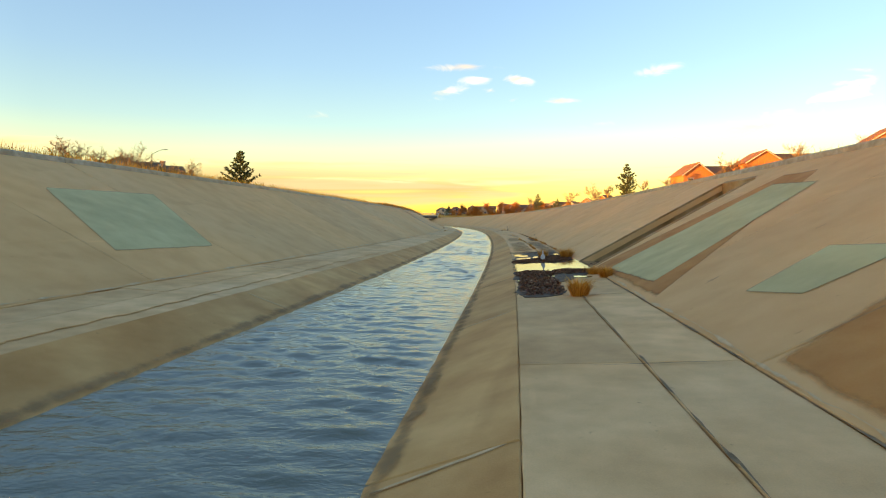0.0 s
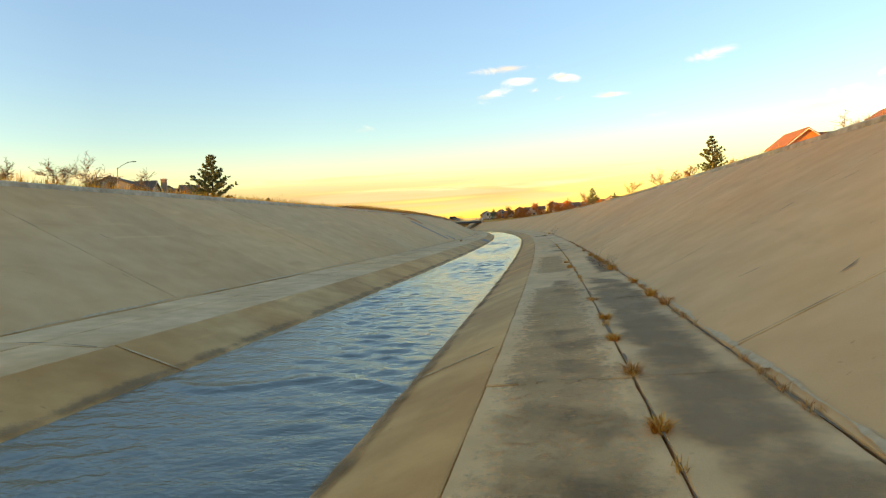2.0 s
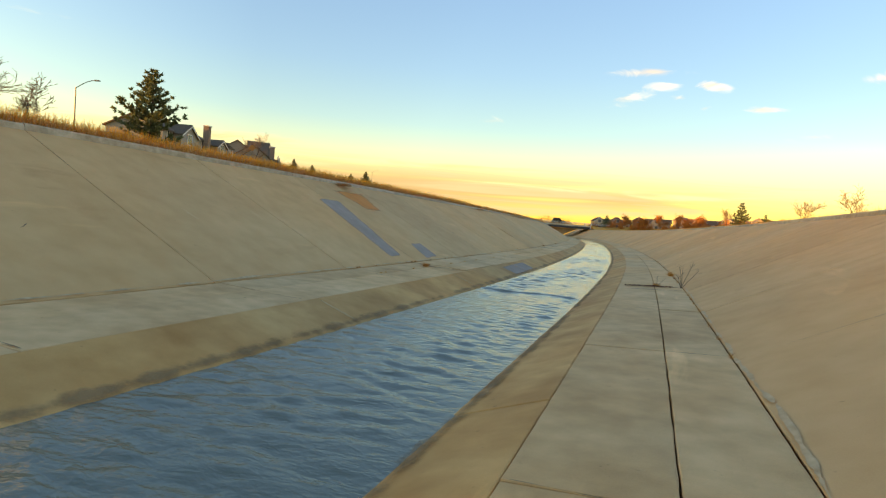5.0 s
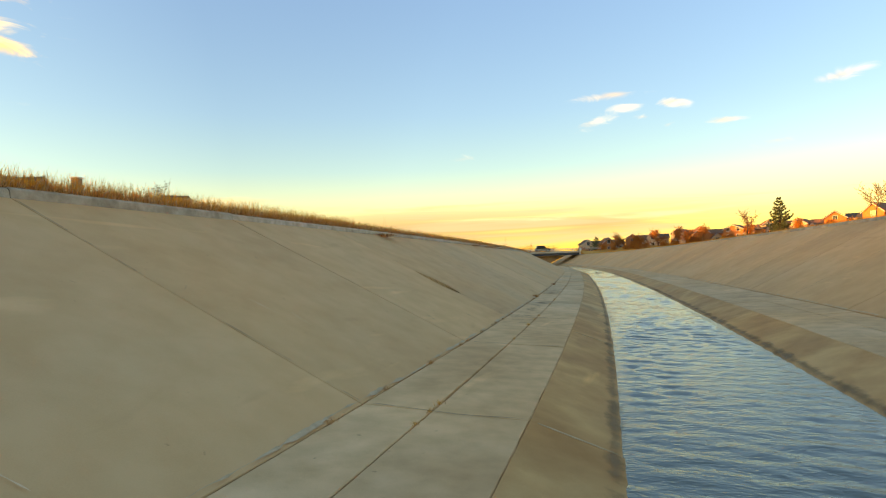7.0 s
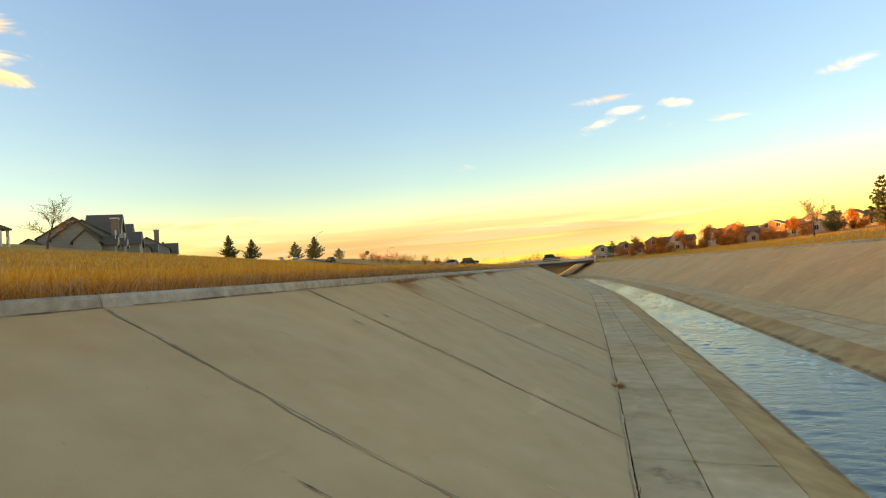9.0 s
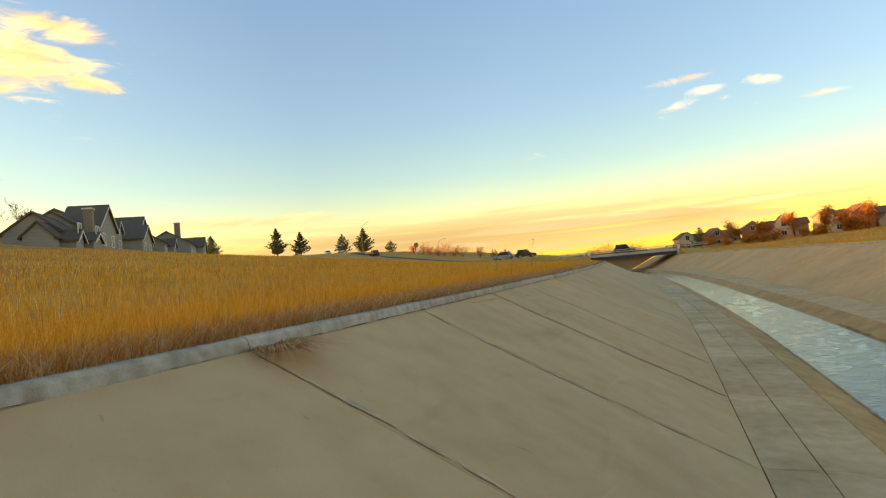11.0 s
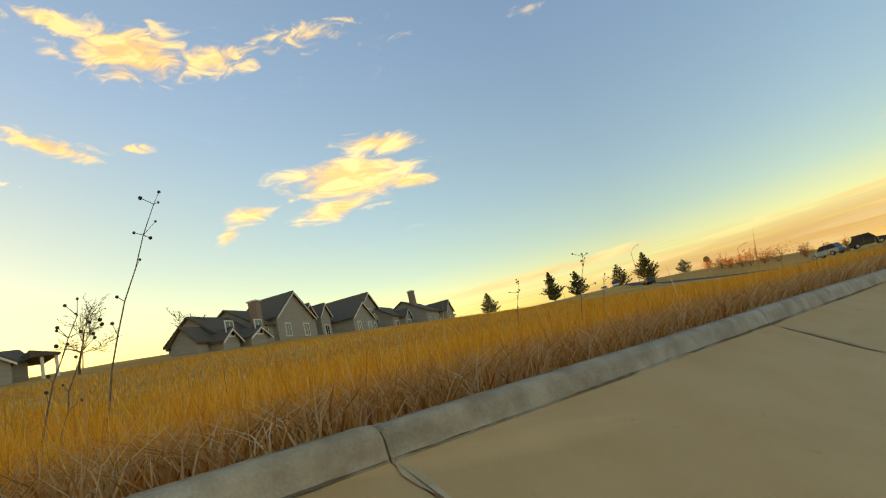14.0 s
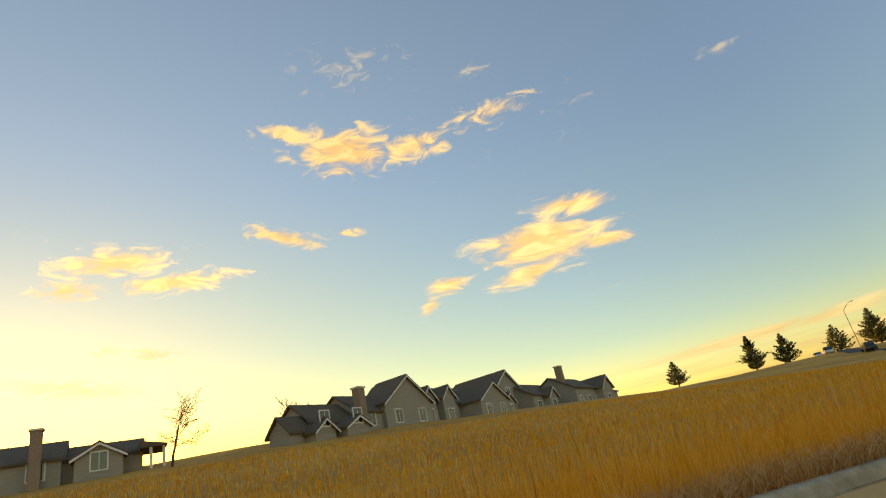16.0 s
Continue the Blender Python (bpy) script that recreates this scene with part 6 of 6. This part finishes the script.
# ---------- clouds: distant glowing backdrop ----------
def cloud_material(name, lumps, colour, strength, most, ragged, seed, streak):
    """Thickness from a few soft ellipses, torn by noise; the map runs in degrees."""
    m = bpy.data.materials.new(name)
    m.use_nodes = True
    n, l = m.node_tree.nodes, m.node_tree.links
    n.remove(n["Principled BSDF"])
    uv = n.new("ShaderNodeTexCoord")
    field = None
    for yaw, up, wide, high, tilt, thick in lumps:
        mp, g = n.new("ShaderNodeMapping"), n.new("ShaderNodeTexGradient")
        mp.vector_type = "TEXTURE"
        mp.inputs["Location"].default_value, mp.inputs["Rotation"].default_value, mp.inputs["Scale"].default_value = (-yaw, up, 0), (0, 0, radians(tilt)), (wide * 0.62, high * 0.66, 1)
        g.gradient_type = "SPHERICAL"
        l.new(uv.outputs["UV"], mp.inputs["Vector"]), l.new(mp.outputs["Vector"], g.inputs["Vector"])
        k = n.new("ShaderNodeMath")
        k.operation = "MULTIPLY"
        k.inputs[1].default_value = thick
        l.new(g.outputs["Fac"], k.inputs[0])
        if field is None:
            field = k.outputs[0]
        else:
            mx = n.new("ShaderNodeMath")
            mx.operation = "SMOOTH_MAX"
            mx.inputs[2].default_value = 0.12
            l.new(field, mx.inputs[0]), l.new(k.outputs[0], mx.inputs[1])
            field = mx.outputs[0]
    nm, t = n.new("ShaderNodeMapping"), n.new("ShaderNodeTexNoise")
    nm.inputs["Scale"].default_value, nm.inputs["Location"].default_value, nm.inputs["Rotation"].default_value = (streak, 1.0, 1), (seed * 3.7, seed * 1.3, seed), (0, 0, -0.12)
    t.inputs["Scale"].default_value, t.inputs["Detail"].default_value, t.inputs["Roughness"].default_value, t.inputs["Distortion"].default_value = 0.80, 9.0, 0.56, 1.0
    l.new(uv.outputs["UV"], nm.inputs["Vector"]), l.new(nm.outputs["Vector"], t.inputs["Vector"])
    tear = n.new("ShaderNodeMath")
    tear.operation = "MULTIPLY_ADD"
    tear.inputs[1].default_value = ragged
    l.new(t.outputs["Fac"], tear.inputs[0]), l.new(field, tear.inputs[2])
    r = n.new("ShaderNodeMapRange")
    r.interpolation_type = "SMOOTHSTEP"
    r.inputs["From Min"].default_value, r.inputs["From Max"].default_value, r.inputs["To Max"].default_value = ragged * 0.5 + 0.22, ragged * 0.5 + 0.72, most
    l.new(tear.outputs[0], r.inputs["Value"])
    cut = n.new("ShaderNodeMapRange")
    cut.interpolation_type = "SMOOTHSTEP"
    cut.inputs["From Min"].default_value, cut.inputs["From Max"].default_value = 0.0, 0.14
    l.new(field, cut.inputs["Value"])
    a = n.new("ShaderNodeMath")
    a.operation = "MULTIPLY"
    l.new(r.outputs["Result"], a.inputs[0]), l.new(cut.outputs["Result"], a.inputs[1])
    c = n.new("ShaderNodeValToRGB")
    c.color_ramp.elements[0].position, c.color_ramp.elements[1].position = 0.45, 0.60
    c.color_ramp.elements[0].color = (*[q * k for q, k in zip(colour, (0.86, 0.74, 0.64))], 1)
    c.color_ramp.elements[1].color = (*colour, 1)
    l.new(t.outputs["Fac"], c.inputs["Fac"])
    e, tr, x = n.new("ShaderNodeEmission"), n.new("ShaderNodeBsdfTransparent"), n.new("ShaderNodeMixShader")
    e.inputs["Strength"].default_value = strength
    l.new(c.outputs["Color"], e.inputs["Color"])
    l.new(a.outputs[0], x.inputs[0]), l.new(tr.outputs[0], x.inputs[1]), l.new(e.outputs[0], x.inputs[2])
    l.new(x.outputs[0], n["Material Output"].inputs["Surface"])
    return m


def cloud(eye, lumps, colour, strength, seed, most=0.95, ragged=1.7, streak=0.42, name="cloud", far=4200.0):
    """A cloud far away; each lump: bearing, height, width, depth and tilt in degrees, thickness."""
    R = far
    y0, y1 = min(p[0] - p[2] * 0.65 for p in lumps), max(p[0] + p[2] * 0.65 for p in lumps)
    z0, z1 = min(p[1] - p[3] * 0.7 - abs(p[2] * 0.5 * math.sin(radians(p[4]))) for p in lumps), max(p[1] + p[3] * 0.7 + abs(p[2] * 0.5 * math.sin(radians(p[4]))) for p in lumps)
    n, k = max(4, int(y1 - y0)), max(3, int(z1 - z0))
    V, uvs = [], []
    for j in range(k + 1):
        for i in range(n + 1):
            yaw, up = y1 + (y0 - y1) * i / n, z0 + (z1 - z0) * j / k
            az, el = radians(yaw), radians(up)
            V.append((eye[0] - R * math.sin(az) * math.cos(el), eye[1] + R * math.cos(az) * math.cos(el), eye[2] + R * math.sin(el)))
            uvs.append((-yaw, up))
    Fs = [(j * (n + 1) + i, j * (n + 1) + i + 1, (j + 1) * (n + 1) + i + 1, (j + 1) * (n + 1) + i) for j in range(k) for i in range(n)]
    ob = mesh_object(name, V, Fs, cloud_material(name, lumps, colour, strength, most, ragged, seed, streak), smooth=True)
    lay = ob.data.uv_layers.new(name="uv")
    for lp in ob.data.loops:
        lay.data[lp.index].uv = uvs[lp.vertex_index]
    tagged(ob, "thin sunlit evening cloud far away in the sky", "cloud", kind="structure")


E1, E2 = (-26.0, 190.0, 5.0), (-7.0, 80.0, 4.0)
WARM, PALE = (1.0, 0.80, 0.46), (1.0, 0.92, 0.80)
cloud(E1, [(65.5, 19.9, 17, 5.6, -2, 1.0), (61.5, 22.7, 12, 2.6, -10, 0.85), (59.5, 18.5, 9, 2.2, -8, 0.85), (67.5, 17.3, 10, 2.6, 6, 0.9), (76.0, 18.1, 6.5, 2.8, 2, 0.8), (78.2, 16.4, 4.0, 2.0, 35, 0.7)], WARM, 0.34, 1, 0.95, 1.35, 0.30)
cloud(E1, [(90.5, 34.9, 9, 2.2, -12, 0.75), (84.5, 32.8, 14, 5.6, -6, 0.95), (77.0, 32.2, 15, 3.6, 4, 0.7), (67.5, 33.4, 18, 2.8, 4, 0.5)], WARM, 0.30, 3)
cloud(E1, [(92.2, 25.3, 10, 2.0, -14, 0.75), (85.8, 25.0, 5, 1.1, -8, 0.55)], WARM, 0.29, 4)
cloud(E1, [(108.0, 23.6, 12, 3.0, 6, 0.9), (103.0, 21.8, 15, 2.4, 4, 0.85), (111.5, 21.2, 8, 2.4, 0, 0.8), (97.0, 22.4, 7, 1.4, 0, 0.45)], WARM, 0.38, 6)
cloud(E1, [(105.0, 15.5, 11, 1.8, -4, 0.6)], WARM, 0.36, 8)
cloud(E1, [(111.0, 13.2, 16, 2.4, -8, 0.9)], (1.0, 0.9, 0.6), 0.50, 9)
cloud(E1, [(82.0, 40.4, 18, 6.0, 0, 0.35), (68.0, 37.6, 9, 2.2, 0, 0.4)], PALE, 0.22, 10, 0.6)
cloud(E1, [(43.0, 30.6, 4.5, 2.0, 0, 0.5), (57.0, 32.0, 5, 1.2, 0, 0.4)], PALE, 0.23, 11, 0.6)
cloud(E2, [(4.2, 15.1, 8.5, 1.1, 0, 0.6), (3.2, 15.2, 4.5, 0.8, -2, 0.8), (2.2, 13.9, 3.6, 0.9, 0, 0.75), (5.4, 12.8, 6.5, 1.5, 12, 0.5), (0.6, 12.9, 3.0, 0.7, 0, 0.5)], PALE, 0.29, 12, 0.62, 1.1, 0.42)
cloud(E2, [(-2.2, 13.85, 3.6, 1.0, -8, 0.85)], PALE, 0.30, 14, 0.75, 1.1, 0.42)
cloud(E2, [(-6.3, 11.8, 4.6, 0.9, -2, 0.7), (-1.6, 12.0, 1.6, 0.7, 0, 0.55)], PALE, 0.29, 16, 0.62, 1.1, 0.42)
cloud(E2, [(-15.0, 14.0, 6.5, 1.3, 8, 0.65)], PALE, 0.29, 15, 0.6, 1.1, 0.42)
cloud(E2, [(-10.4, 9.5, 6, 1.1, 2, 0.5), (17.9, 10.2, 7, 1.2, 0, 0.45)], PALE, 0.28, 19, 0.5, 1.1, 0.42)
cloud(E2, [(-23.6, 8.5, 14, 2.4, 2, 0.55), (-30.3, 11.0, 8, 2.6, 10, 0.5)], PALE, 0.29, 21, 0.7)
cloud(E2, [(30.0, 3.0, 96, 6.4, 1.0, 0.85), (6.0, 3.2, 50, 5.0, 2, 0.7)], (1.0, 0.78, 0.50), 0.18, 31, 0.85, 0.9, 0.06, "horizon_cloud", 4400.0)
cloud(E1, [(48.0, 6.3, 40, 1.6, 0.5, 0.75), (22.0, 5.7, 34, 1.1, 1, 0.65), (-2.0, 4.0, 26, 0.9, 2, 0.6), (40.0, 4.7, 26, 0.9, 0, 0.6), (14.0, 4.2, 30, 0.8, 0, 0.6)], (1.0, 0.86, 0.52), 0.26, 32, 0.8, 1.4, 0.10, "horizon_cloud")

# ---------- the plan above is drawn larger than life: bring it to metres ----------
for ob in scene.objects:
    if ob.parent is None and ob.type not in ("CAMERA", "LIGHT"):
        ob.matrix_basis = Matrix.Scale(0.65, 4) @ ob.matrix_basis
